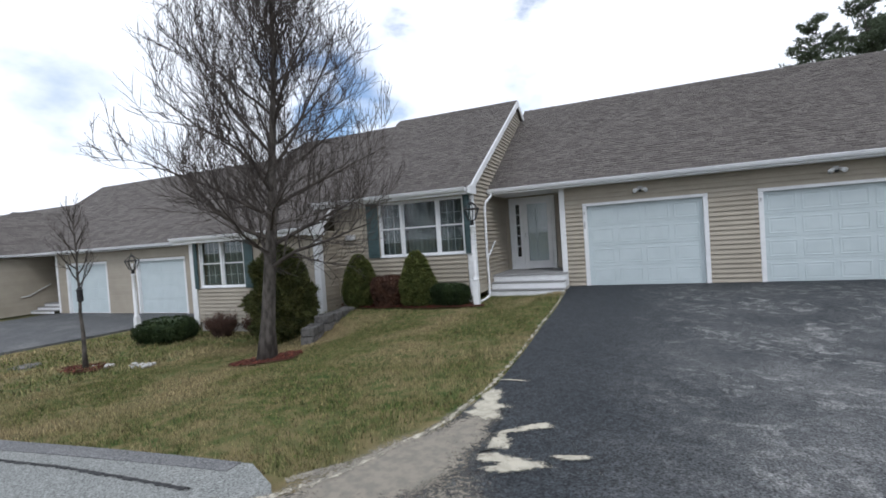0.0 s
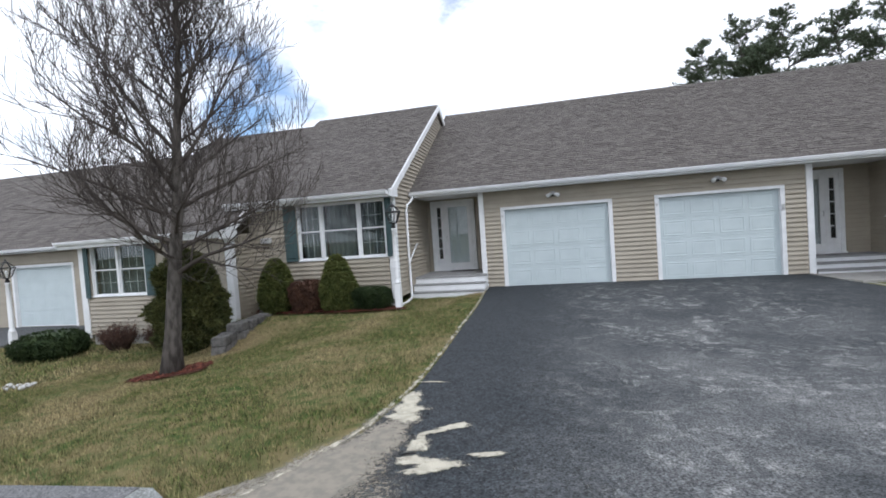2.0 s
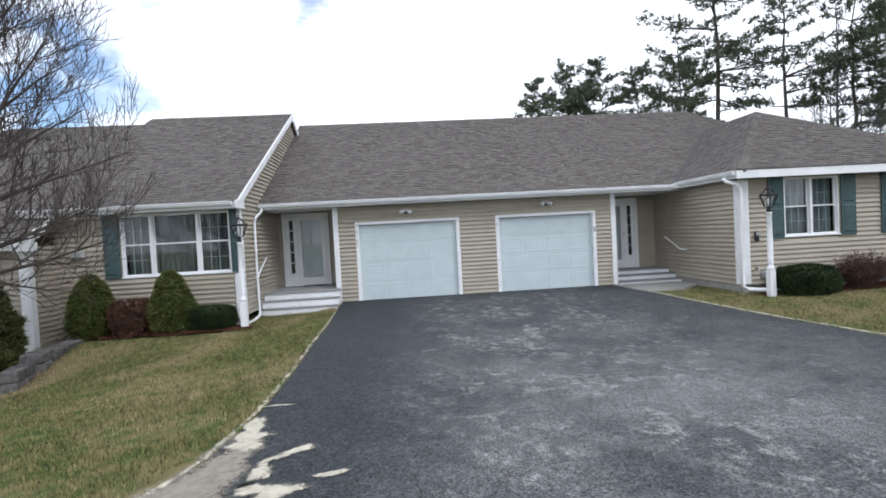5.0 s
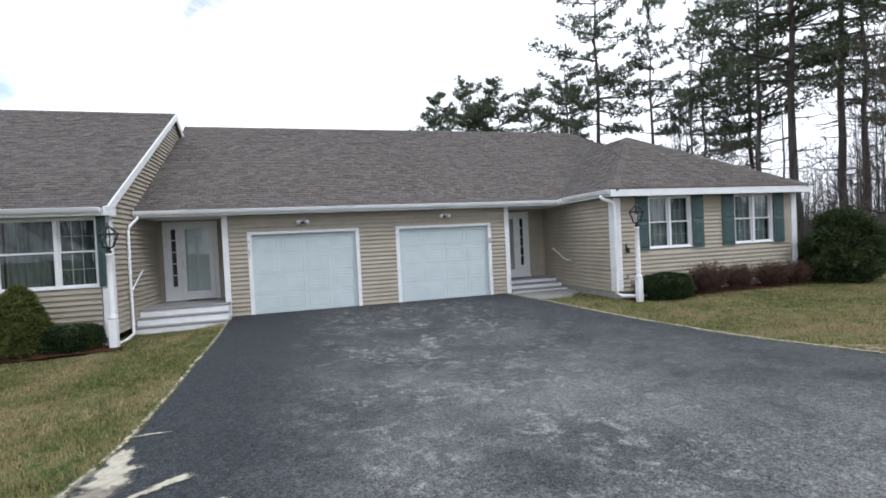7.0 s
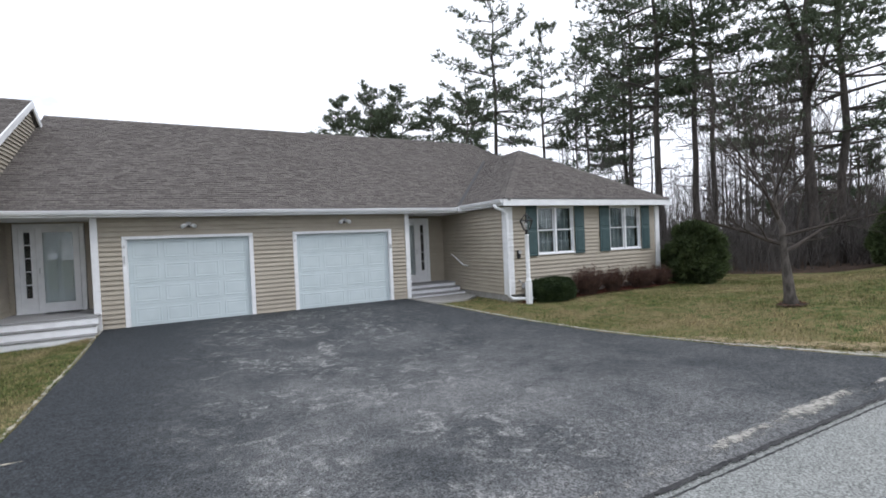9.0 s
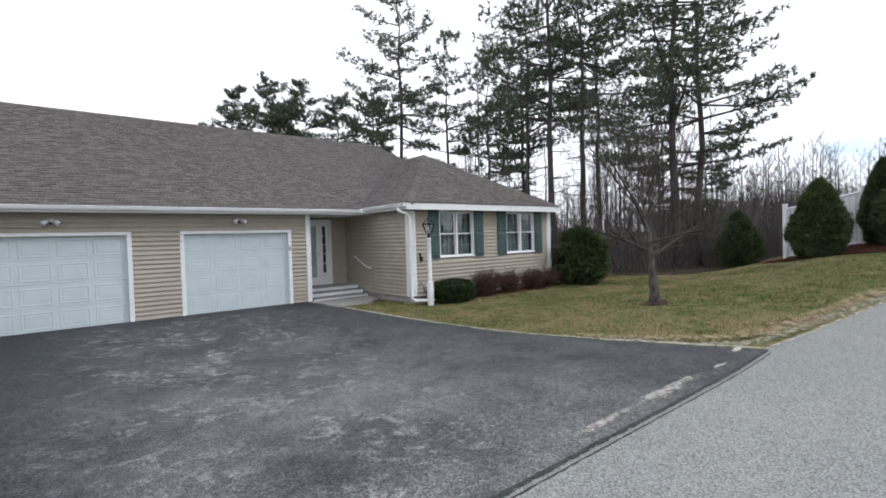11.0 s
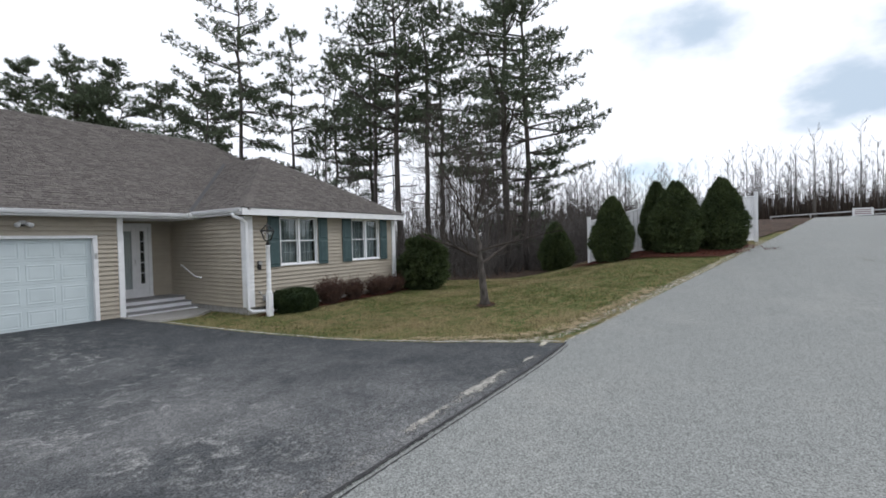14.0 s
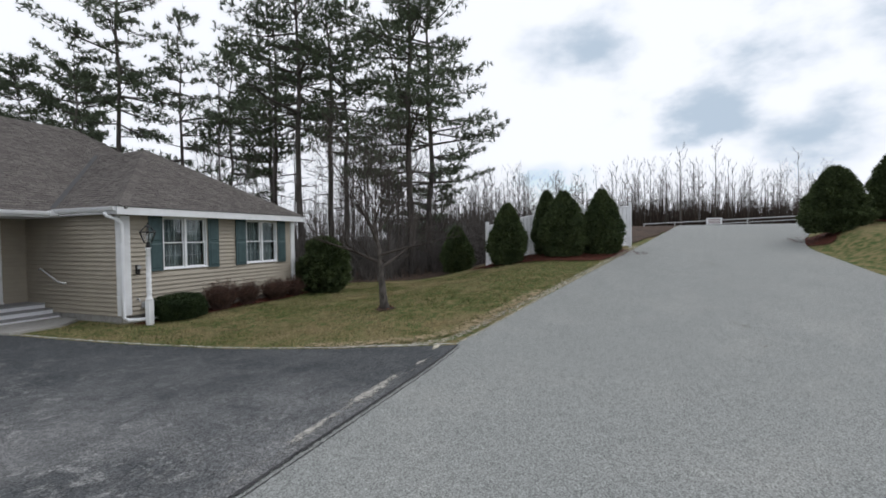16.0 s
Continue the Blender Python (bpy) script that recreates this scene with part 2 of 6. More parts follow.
WOOD_TWIG = mat("wood_twig_bark", (0.125, 0.115, 0.108), (0.078, 0.07, 0.066), scale=0.7, rough=0.9, spec=0.15)
TWIG = mat("twig_bark", (0.082, 0.07, 0.062), (0.052, 0.044, 0.04), scale=5, rough=0.9, spec=0.15)
PINE_BARK = mat("pine_bark", (0.105, 0.094, 0.085), (0.06, 0.054, 0.05), scale=6, rough=0.95, bump=0.8, bump_scale=20, stretch=(1, 1, 0.3), spec=0.1)
NEEDLE = mat("pine_needles", (0.085, 0.11, 0.07), (0.11, 0.138, 0.086), scale=0.8, rough=0.8, island=0.35, spec=0.2)
CEDAR = mat("arborvitae_foliage", (0.048, 0.068, 0.028), (0.072, 0.096, 0.038), scale=2.2, rough=0.75, island=0.4, spec=0.2)
CEDAR_OLIVE = mat("olive_arborvitae_foliage", (0.075, 0.085, 0.030), (0.11, 0.112, 0.04), scale=2.2, rough=0.75, c3=(0.05, 0.062, 0.025), scale3=3, island=0.45, spec=0.2)
SPRUCE = mat("dwarf_spruce_foliage", (0.075, 0.092, 0.026), (0.118, 0.128, 0.04), scale=4, rough=0.8, island=0.4, spec=0.2)
BOX = mat("boxwood_foliage", (0.020, 0.036, 0.012), (0.036, 0.055, 0.018), scale=4, rough=0.7, island=0.4, spec=0.25)
FAR_WOOD = mat("far_wood_brush", (0.085, 0.066, 0.056), (0.055, 0.045, 0.04), scale=0.6, rough=0.9, island=0.3, spec=0.1)
RUST = mat("rusty_shrub_leaves", (0.115, 0.062, 0.042), (0.07, 0.04, 0.03), scale=5, rough=0.85, island=0.4, spec=0.15)
BROWN_TWIG = mat("brown_shrub_twigs", (0.10, 0.062, 0.05), (0.06, 0.04, 0.034), scale=6, rough=0.9, island=0.3, spec=0.15)
GRASS = mat("grass_blades", (0.245, 0.206, 0.098), (0.074, 0.112, 0.029), scale=14, rough=0.85, lo=0.36, hi=0.60, c3=(0.30, 0.245, 0.135), scale3=0.5, lo3=0.47, hi3=0.60, island=0.85, spec=0.2)
CURTAIN = mat("sheer_curtain", (0.17, 0.19, 0.19), (0.10, 0.115, 0.115), scale=7, rough=0.9, stretch=(6, 1, 0.4))
# the darkness of unlit rooms, put into a near-black colour
ROOM_SHADE = mat("unlit_room_shade", (0.06, 0.055, 0.05), rough=0.9)
WHITE_STONE = mat("white_landscape_stone", (0.55, 0.54, 0.52), (0.42, 0.41, 0.40), scale=20, rough=0.9, bump=0.5)
RED = mat("dull_red_plastic", (0.16, 0.05, 0.04), rough=0.6)
GALV = mat("galvanised_pipe", (0.5, 0.5, 0.5), (0.4, 0.4, 0.41), scale=12, rough=0.45, metal=0.5)
LEAF_LITTER = mat("leaf_litter", (0.085, 0.06, 0.045), (0.05, 0.037, 0.03), scale=3, rough=0.95, bump=0.8, bump_scale=30, spec=0.1)


def clear_glass(name, tint, least, most):
    """A pane: clear, with a mirror's share that grows towards a grazing view."""
    m = bpy.data.materials.new(name)
    m.use_nodes = True
    n, l = m.node_tree.nodes, m.node_tree.links
    n.clear()
    out, mix, tr, gl, lw, pw, mr = (n.new("ShaderNode" + k) for k in ("OutputMaterial", "MixShader", "BsdfTransparent", "BsdfGlossy", "LayerWeight", "Math", "MapRange"))
    tr.inputs[0].default_value = (*tint, 1)
    gl.inputs["Roughness"].default_value = 0.02
    lw.inputs["Blend"].default_value = 0.5
    pw.operation = "POWER"
    pw.inputs[1].default_value = 3.0
    l.new(lw.outputs["Facing"], pw.inputs[0])
    mr.inputs["To Min"].default_value, mr.inputs["To Max"].default_value = least, most
    l.new(pw.outputs[0], mr.inputs["Value"])
    l.new(mr.outputs[0], mix.inputs[0])
    l.new(tr.outputs[0], mix.inputs[1])
    l.new(gl.outputs[0], mix.inputs[2])
    l.new(mix.outputs[0], out.inputs[0])
    return m


GLASS = clear_glass("window_glass", (0.80, 0.84, 0.84), 0.05, 0.5)
STORM_GLASS = clear_glass("storm_door_glass", (0.96, 0.97, 0.97), 0.06, 0.5)
LANTERN_GLASS = clear_glass("lantern_glass", (0.97, 0.97, 0.97), 0.05, 0.4)

# ---- mesh helpers ----


class MB:
    """Collects plain vertices and faces for one mesh."""

    def __init__(self):
        self.v, self.f = [], []

    def quad(self, a, b, c, d):
        n = len(self.v)
        self.v += [tuple(a), tuple(b), tuple(c), tuple(d)]
        self.f.append((n, n + 1, n + 2, n + 3))

    def poly(self, pts):
        n = len(self.v)
        self.v += [tuple(p) for p in pts]
        self.f.append(tuple(range(n, n + len(pts))))

    def box(self, x0, x1, y0, y1, z0, z1):
        n = len(self.v)
        self.v += [(x, y, z) for z in (z0, z1) for x, y in ((x0, y0), (x1, y0), (x1, y1), (x0, y1))]
        self.f += [tuple(n + i for i in q) for q in ((3, 2, 1, 0), (4, 5, 6, 7), (0, 1, 5, 4), (1, 2, 6, 5), (2, 3, 7, 6), (3, 0, 4, 7))]
        return self

    def hexa(self, p):
        """Eight corners: four below, four above, each anticlockwise from above."""
        n = len(self.v)
        self.v += [tuple(a) for a in p]
        self.f += [tuple(n + i for i in q) for q in ((3, 2, 1, 0), (4, 5, 6, 7), (0, 1, 5, 4), (1, 2, 6, 5), (2, 3, 7, 6), (3, 0, 4, 7))]
        return self

    def extrude(self, profile, way):
        """A closed flat profile of 3D points, swept along a vector."""
        n, k = len(self.v), len(profile)
        self.v += [tuple(p) for p in profile] + [tuple(Vector(p) + Vector(way)) for p in profile]
        self.f += [(n + i, n + (i + 1) % k, n + k + (i + 1) % k, n + k + i) for i in range(k)]
        self.f += [tuple(n + i for i in reversed(range(k))), tuple(n + k + i for i in range(k))]
        return self

    def tube(self, pts, radii, sides=8, cap=True):
        pts = [Vector(p) for p in pts]
        if not isinstance(radii, (list, tuple)):
            radii = [radii] * len(pts)
        base = len(self.v)
        for i, p in enumerate(pts):
            way = (pts[min(i + 1, len(pts) - 1)] - pts[max(i - 1, 0)]).normalized()
            side = way.cross(Vector((0, 0, 1)) if abs(way.z) < 0.9 else Vector((1, 0, 0))).normalized()
            other = way.cross(side)
            for k in range(sides):
                a = 2 * math.pi * k / sides
                self.v.append(tuple(p + radii[i] * (math.cos(a) * side + math.sin(a) * other)))
        for i in range(len(pts) - 1):
            for k in range(sides):
                a, b = base + i * sides + k, base + i * sides + (k + 1) % sides
                self.f.append((a, b, b + sides, a + sides))
        if cap:
            self.f.append(tuple(base + k for k in range(sides)))
            e = base + (len(pts) - 1) * sides
            self.f.append(tuple(e + k for k in reversed(range(sides))))
        return self

    def lathe(self, x, y, rows, sides=12):
        """Rows of (radius, height) turned about an upright axis."""
        base = len(self.v)
        for r, z in rows:
            for k in range(sides):
                a = 2 * math.pi * k / sides
                self.v.append((x + r * math.cos(a), y + r * math.sin(a), z))
        for i in range(len(rows) - 1):
            for k in range(sides):
                a, b = base + i * sides + k, base + i * sides + (k + 1) % sides
                self.f.append((a, b, b + sides, a + sides))
        self.f.append(tuple(base + k for k in reversed(range(sides))))
        e = base + (len(rows) - 1) * sides
        self.f.append(tuple(e + k for k in range(sides)))
        return self

    def data(self, name, material, smooth=False, bevel=0.0):
        me = bpy.data.meshes.new(name)
        me.from_pydata(self.v, [], self.f)
        if bevel:
            bm = bmesh.new()
            bm.from_mesh(me)
            bmesh.ops.bevel(bm, geom=bm.edges[:], offset=bevel, segments=1, affect="EDGES", clamp_overlap=True)
            bm.to_mesh(me)
            bm.free()
        bm = bmesh.new()
        bm.from_mesh(me)
        bmesh.ops.recalc_face_normals(bm, faces=bm.faces[:])
        bm.to_mesh(me)
        bm.free()
        me.materials.append(material)
        if smooth:
            me.polygons.foreach_set("use_smooth", [True] * len(me.polygons))
        me.update()
        return me


def part(name, mb, material, parent=None, label="", smooth=False, bevel=0.0):
    ob = new(name, mb.data(name, material, smooth, bevel))
    if parent:
        ob.parent = parent
        if parent.data is None:
            ob.matrix_parent_inverse = Matrix.Translation(-parent.location)
    return tagged(ob, label)


def thing(name, at, label, category, group="", kind=""):
    e = new(name)
    e.location = at
    e.empty_display_size = 0.2
    return tagged(e, label, category, group, kind)


def smooth01(a, b, x):
    u = min(1.0, max(0.0, (x - a) / (b - a)))
    return u * u * (3 - 2 * u)


# ---- the lie of the land ----


def road_z(x):
    """Height along the road: falls to the left, climbs to the right."""
    if x < -1:
        return max(-1.6, -0.052 * (-1 - x))
    if x < 8:
        return 0.0
    if x < 11:
        return 0.0175 * (x - 8) ** 2
    if x < 34:
        return 0.1575 + 0.105 * (x - 11)
    return 0.1575 + 2.415 - 0.03 * min(x - 34, 60)


def yard_z(x, y):
    if x < 4:
        below = max(smooth01(6.25, 6.45, -x), smooth01(2.7, 4.9, -y))
        return -0.08 * smooth01(0.5, 1.5, -x) - 0.60 * smooth01(2.0, 7.0, -x) * below - 0.1 * smooth01(7, 10, -x)
    return smooth01(0, 30, y) * -1.5 + smooth01(17, 60, x) * 0.5


def land(x, y):
    w = smooth01(4.0, 12.0, -y)
    dip = 0.17 * smooth01(1.5, 6.0, -y) * smooth01(1.0, 5.0, 11.2 + y) * smooth01(1, 4, x) * smooth01(0, 4, 13 - x) if y < 0 else 0.0
    bank = 0.8 * smooth01(20.6, 22.4, -y - 3.0 * smooth01(22, 34, x)) * smooth01(15, 23, x) * smooth01(0, 5, 32 - x)
    return yard_z(x, y) * (1 - w) + road_z(x) * w - dip + bank


# ground: one sheet, fine near the houses and coarse far out
def axis_steps(a, b, fine_a, fine_b, fine, grow):
    out, s, x = [], fine, fine_a
    while x > a:
        s *= grow
        x -= s
        out.append(max(x, a))
    out.reverse()
    x = fine_a
    while x < fine_b:
        out.append(x)
        x += fine
    s = fine
    while x < b:
        out.append(x)
        s *= grow
        x += s
    out.append(b)
    return out


GX, GY = axis_steps(-900, 900, -26, 40, 0.4, 1.25), axis_steps(-700, 1200, -24, 6, 0.4, 1.25)
g = MB()
for y in GY:
    for x in GX:
        g.v.append((x, y, land(x, y) + 0.025 * noise.noise(Vector((x * 0.7, y * 0.7, 0))) * smooth01(0, 1, 1 if y < 0 else 0) - 0.03))
nx = len(GX)
for j in range(len(GY) - 1):
    for i in range(nx - 1):
        a = j * nx + i
        g.f.append((a, a + 1, a + nx + 1, a + nx))
ground = part("ground", g, LAWN, None, smooth=True)
tagged(ground, "patchy brown and green early spring lawn", "ground", kind="structure")


def laid(name, left, right, rows, across, lift, material, label, category, depth=0.12):
    """A paved sheet between two edge lines given as functions of 0..1, following the land, with sides."""
    mb = MB()
    for i in range(rows + 1):
        t = i / rows
        (ax, ay), (bx, by) = left(t), right(t)
        for k in range(across + 1):
            s = k / across
            x, y = ax + (bx - ax) * s, ay + (by - ay) * s
            mb.v.append((x, y, land(x, y) + lift))
    w = across + 1
    for i in range(rows):
        for k in range(across):
            a = i * w + k
            mb.f.append((a, a + 1, a + w + 1, a + w))
    ring = list(range(w)) + [i * w + across for i in range(1, rows + 1)] + [rows * w + k for k in reversed(range(across))] + [i * w for i in reversed(range(1, rows))]
    base = len(mb.v)
    for r in ring:
        x, y, z = mb.v[r]
        mb.v.append((x, y, z - depth))
    k = len(ring)
    for i in range(k):
        mb.f.append((ring[i], ring[(i + 1) % k], base + (i + 1) % k, base + i))
    ob = part(name, mb, material)
    return tagged(ob, label, category, kind="structure")


def line(*pts):
    """A broken line as a function of 0..1."""
    def at(t):
        u = t * (len(pts) - 1)
        i = min(int(u), len(pts) - 2)
        s = u - i
        return (pts[i][0] + (pts[i + 1][0] - pts[i][0]) * s, pts[i][1] + (pts[i + 1][1] - pts[i][1]) * s)
    return at


def road_far(x):
    return -11.25 - 0.245 * max(0, x - 9.9)


def road_left(t):
    x = -60 + 105 * t
    return (x, road_far(x) if x > -0.1 else -10.3 - 0.95 * smooth01(-1.5, -0.1, x))


def road_right(t):
    x = -60 + 105 * t
    return (x, -21.2 + 0.65 * smooth01(12, 18, x) - 3.0 * smooth01(22, 34, x))


road = laid("road", road_left, road_right, 260, 16, 0.02, ROAD, "worn light grey asphalt road climbing a slope", "road")
laid("road_shoulder", line((-30, -10.27), (-15, -10.28), (-1.55, -10.31)), line((-30, -10.66), (-15, -10.67), (-1.55, -10.45)), 120, 4, 0.026, ROAD_EDGE, "older cracked grey asphalt strip along the lawn", "road", 0.04)
DRIVE_L = line((-0.45, 0.02), (-0.38, -1.4), (-0.28, -2.8), (-0.22, -4.2), (-0.18, -5.6), (-0.12, -7.0), (-0.1, -8.3), (-0.22, -9.4), (-0.6, -10.4), (-1.35, -11.28))
DRIVE_R = line((7.25, 0.02), (7.35, -1.5), (7.62, -3.0), (8.0, -4.4), (8.38, -5.7), (8.55, -7.0), (8.62, -8.2), (8.7, -9.2), (9.05, -10.2), (9.5, -11.3))
drive = laid("driveway", DRIVE_L, DRIVE_R, 72, 40, 0.035, ASPHALT, "black sealed asphalt driveway with pale worn patches", "driveway")
drive_b = laid("driveway", line((-24.0, 0.02), (-24.0, -5), (-24.5, -10.6)), line((-14.2, 0.02), (-14.5, -4), (-15.5, -10.6)), 30, 20, 0.035, ASPHALT_OLD, "black asphalt driveway of the neighbouring homes", "driveway")

# ---- houses ----
COURSE = 0.1145


def wall(house, name, a, b, z0, z1, openings=(), top=None, thick=0.16, label=""):
    """An upright wall from a to b (its outer face on the right of the way), with openings (u0, u1, z0, z1), and its siding
    boards. top: a function of u for a sloping upper edge."""
    (ax, ay), (bx, by) = a, b
    length = math.hypot(bx - ax, by - ay)
    ux, uy = (bx - ax) / length, (by - ay) / length
    nx_, ny_ = uy, -ux

    def at(u, d, z):
        return (ax + ux * u + nx_ * d, ay + uy * u + ny_ * d, z)

    us = sorted({0.0, length, *[min(max(v, 0), length) for o in openings for v in o[:2]]})
    zs = sorted({z0, z1, *[min(max(v, z0), z1) for o in openings for v in o[2:]]})
    mb = MB()
    for i in range(len(us) - 1):
        for j in range(len(zs) - 1):
            um, zm = (us[i] + us[i + 1]) / 2, (zs[j] + zs[j + 1]) / 2
            if any(o[0] < um < o[1] and o[2] < zm < o[3] for o in openings):
                continue
            mb.hexa([at(us[i], 0, zs[j]), at(us[i + 1], 0, zs[j]), at(us[i + 1], -thick, zs[j]), at(us[i], -thick, zs[j]),
                     at(us[i], 0, zs[j + 1]), at(us[i + 1], 0, zs[j + 1]), at(us[i + 1], -thick, zs[j + 1]), at(us[i], -thick, zs[j + 1])])
    if top:
        mb.extrude([at(0, 0, z1), at(length, 0, z1), *[at(length * k / 8, 0, top(length * k / 8)) for k in range(8, -1, -1)]], (-nx_ * thick, -ny_ * thick, 0))
    w = part(name, mb, WALL_BACK, house, label)
    weld = bmesh.new()
    weld.from_mesh(w.data)
    bmesh.ops.remove_doubles(weld, verts=weld.verts[:], dist=0.001)
    weld.to_mesh(w.data)
    weld.free()
    z = z0
    while z < (z1 if not top else max(top(length * k / 20) for k in range(21))):
        zt = z + COURSE
        cuts = [(0.0, length)]
        if not top:
            zt = min(zt, z1)
        elif z + 0.02 > z1:
            inside = [length * k / 200 for k in range(201) if top(length * k / 200) > z + COURSE * 0.5]
            cuts = [(min(inside), max(inside))] if len(inside) > 1 else []
        for o in openings:
            if o[2] < z + COURSE * 0.6 and o[3] > z + COURSE * 0.4:
                cuts = [(p, q) for c in cuts for p, q in ((c[0], min(c[1], o[0])), (max(c[0], o[1]), c[1])) if q - p > 0.02]
        for p, q in cuts:
            board = MB()
            board.extrude([at(p, 0.001, z), at(p, 0.043, z - 0.009), at(p, 0.043, z + 0.001), at(p, 0.003, zt - 0.004), at(p, 0.001, zt)], (ux * (q - p), uy * (q - p), 0))
            part("siding_board", board, SIDING, w)
        z += COURSE
    return w


PITCH = 0.6
house = thing("townhouse_row", (3.4, 3, 0), "beige clapboard townhouse row with brown shingle roof and two garages", "house")
house_b = thing("townhouse_row", (-18, 3, -0.7), "neighbouring beige clapboard townhouse row standing lower downhill", "house")
G1, G2 = (0.0, 2.92), (3.95, 6.87)
EAVE = 2.81
SIDE_L, SIDE_R, FRONT_L, FRONT_R, DOOR_Y, END_R = -2.5, 9.4, -1.8, -2.5, 1.4, 15.78
RIDGE_L, RIDGE_M, EY = 3.68, 5.3, -0.40


def gable(u):
    run = RIDGE_L - FRONT_L
    return 2.66 + PITCH * min(u + 0.1, 2 * run + 0.1 - u)


wall(house, "wall", (-0.46, 0), (7.32, 0), 0.05, 2.70, [(G1[0] + 0.46, G1[1] + 0.46, -1, 2.23), (G2[0] + 0.46, G2[1] + 0.46, -1, 2.23)])
wall(house, "wall", (SIDE_L, DOOR_Y), (-0.46, DOOR_Y), 0.35, 2.70, [(0.12, 1.56, 0, 2.68)])
wall(house, "wall", (7.32, DOOR_Y), (SIDE_R, DOOR_Y), 0.35, 2.70, [(0.10, 1.50, 0, 2.62)])
wall(house, "wall", (-0.46, DOOR_Y - 0.02), (-0.46, 0.17), 0.05, 2.70)
wall(house, "wall", (7.32, 0.17), (7.32, DOOR_Y - 0.02), 0.05, 2.70)
wall(house, "wall", (SIDE_L, FRONT_L), (SIDE_L, 8.8), 0.1, 2.70, top=gable)
wall(house, "wall", (-6.65, FRONT_L), (SIDE_L - 0.18, FRONT_L), 0.1, 2.70, [(1.47, 3.94, 1.14, 2.64)])
wall(house, "wall", (SIDE_R, DOOR_Y), (SIDE_R, FRONT_R), 0.16, 2.70)
wall(house, "wall", (SIDE_R + 0.18, FRONT_R), (END_R - 0.18, FRONT_R), 0.16, 2.70, [(0.92, 2.33, 1.25, 2.68), (3.87, 5.3, 1.25, 2.68)])
wall(house, "wall", (END_R, FRONT_R), (END_R, 9), 0.1, 2.70)
wall(house, "wall", (END_R, 11), (-7, 11), 0.1, 2.7)
for x0, x1, y0, y1 in ((SIDE_R + 0.02, END_R - 0.02, FRONT_R + 0.03, 3.0), (SIDE_R + 0.025, SIDE_R + 0.14, FRONT_R + 0.05, 0.05)):
    part("foundation", MB().box(x0, x1, y0, y0 + 0.15, -0.3, 0.155) if x1 - x0 > 1 else MB().box(x0 - 0.02, x1, y0, 1.4, -0.3, 0.155), CONCRETE, house, "bare concrete foundation strip")
part("foundation", MB().box(-0.44, -0.02, 0.02, 0.15, -0.3, 0.06), CONCRETE, house, "bare concrete foundation strip")
part("foundation", MB().box(2.94, 3.93, 0.02, 0.15, -0.2, 0.06), TAN_CONCRETE, house, "sandy tan foundation strip")
part("foundation", MB().box(6.89, 7.30, 0.02, 0.15, -0.2, 0.06), CONCRETE, house, "bare concrete foundation strip")
part("foundation", MB().box(-6.6, SIDE_L - 0.03, FRONT_L + 0.03, FRONT_L + 0.15, -0.7, 0.11), CONCRETE, house, "bare concrete foundation strip")


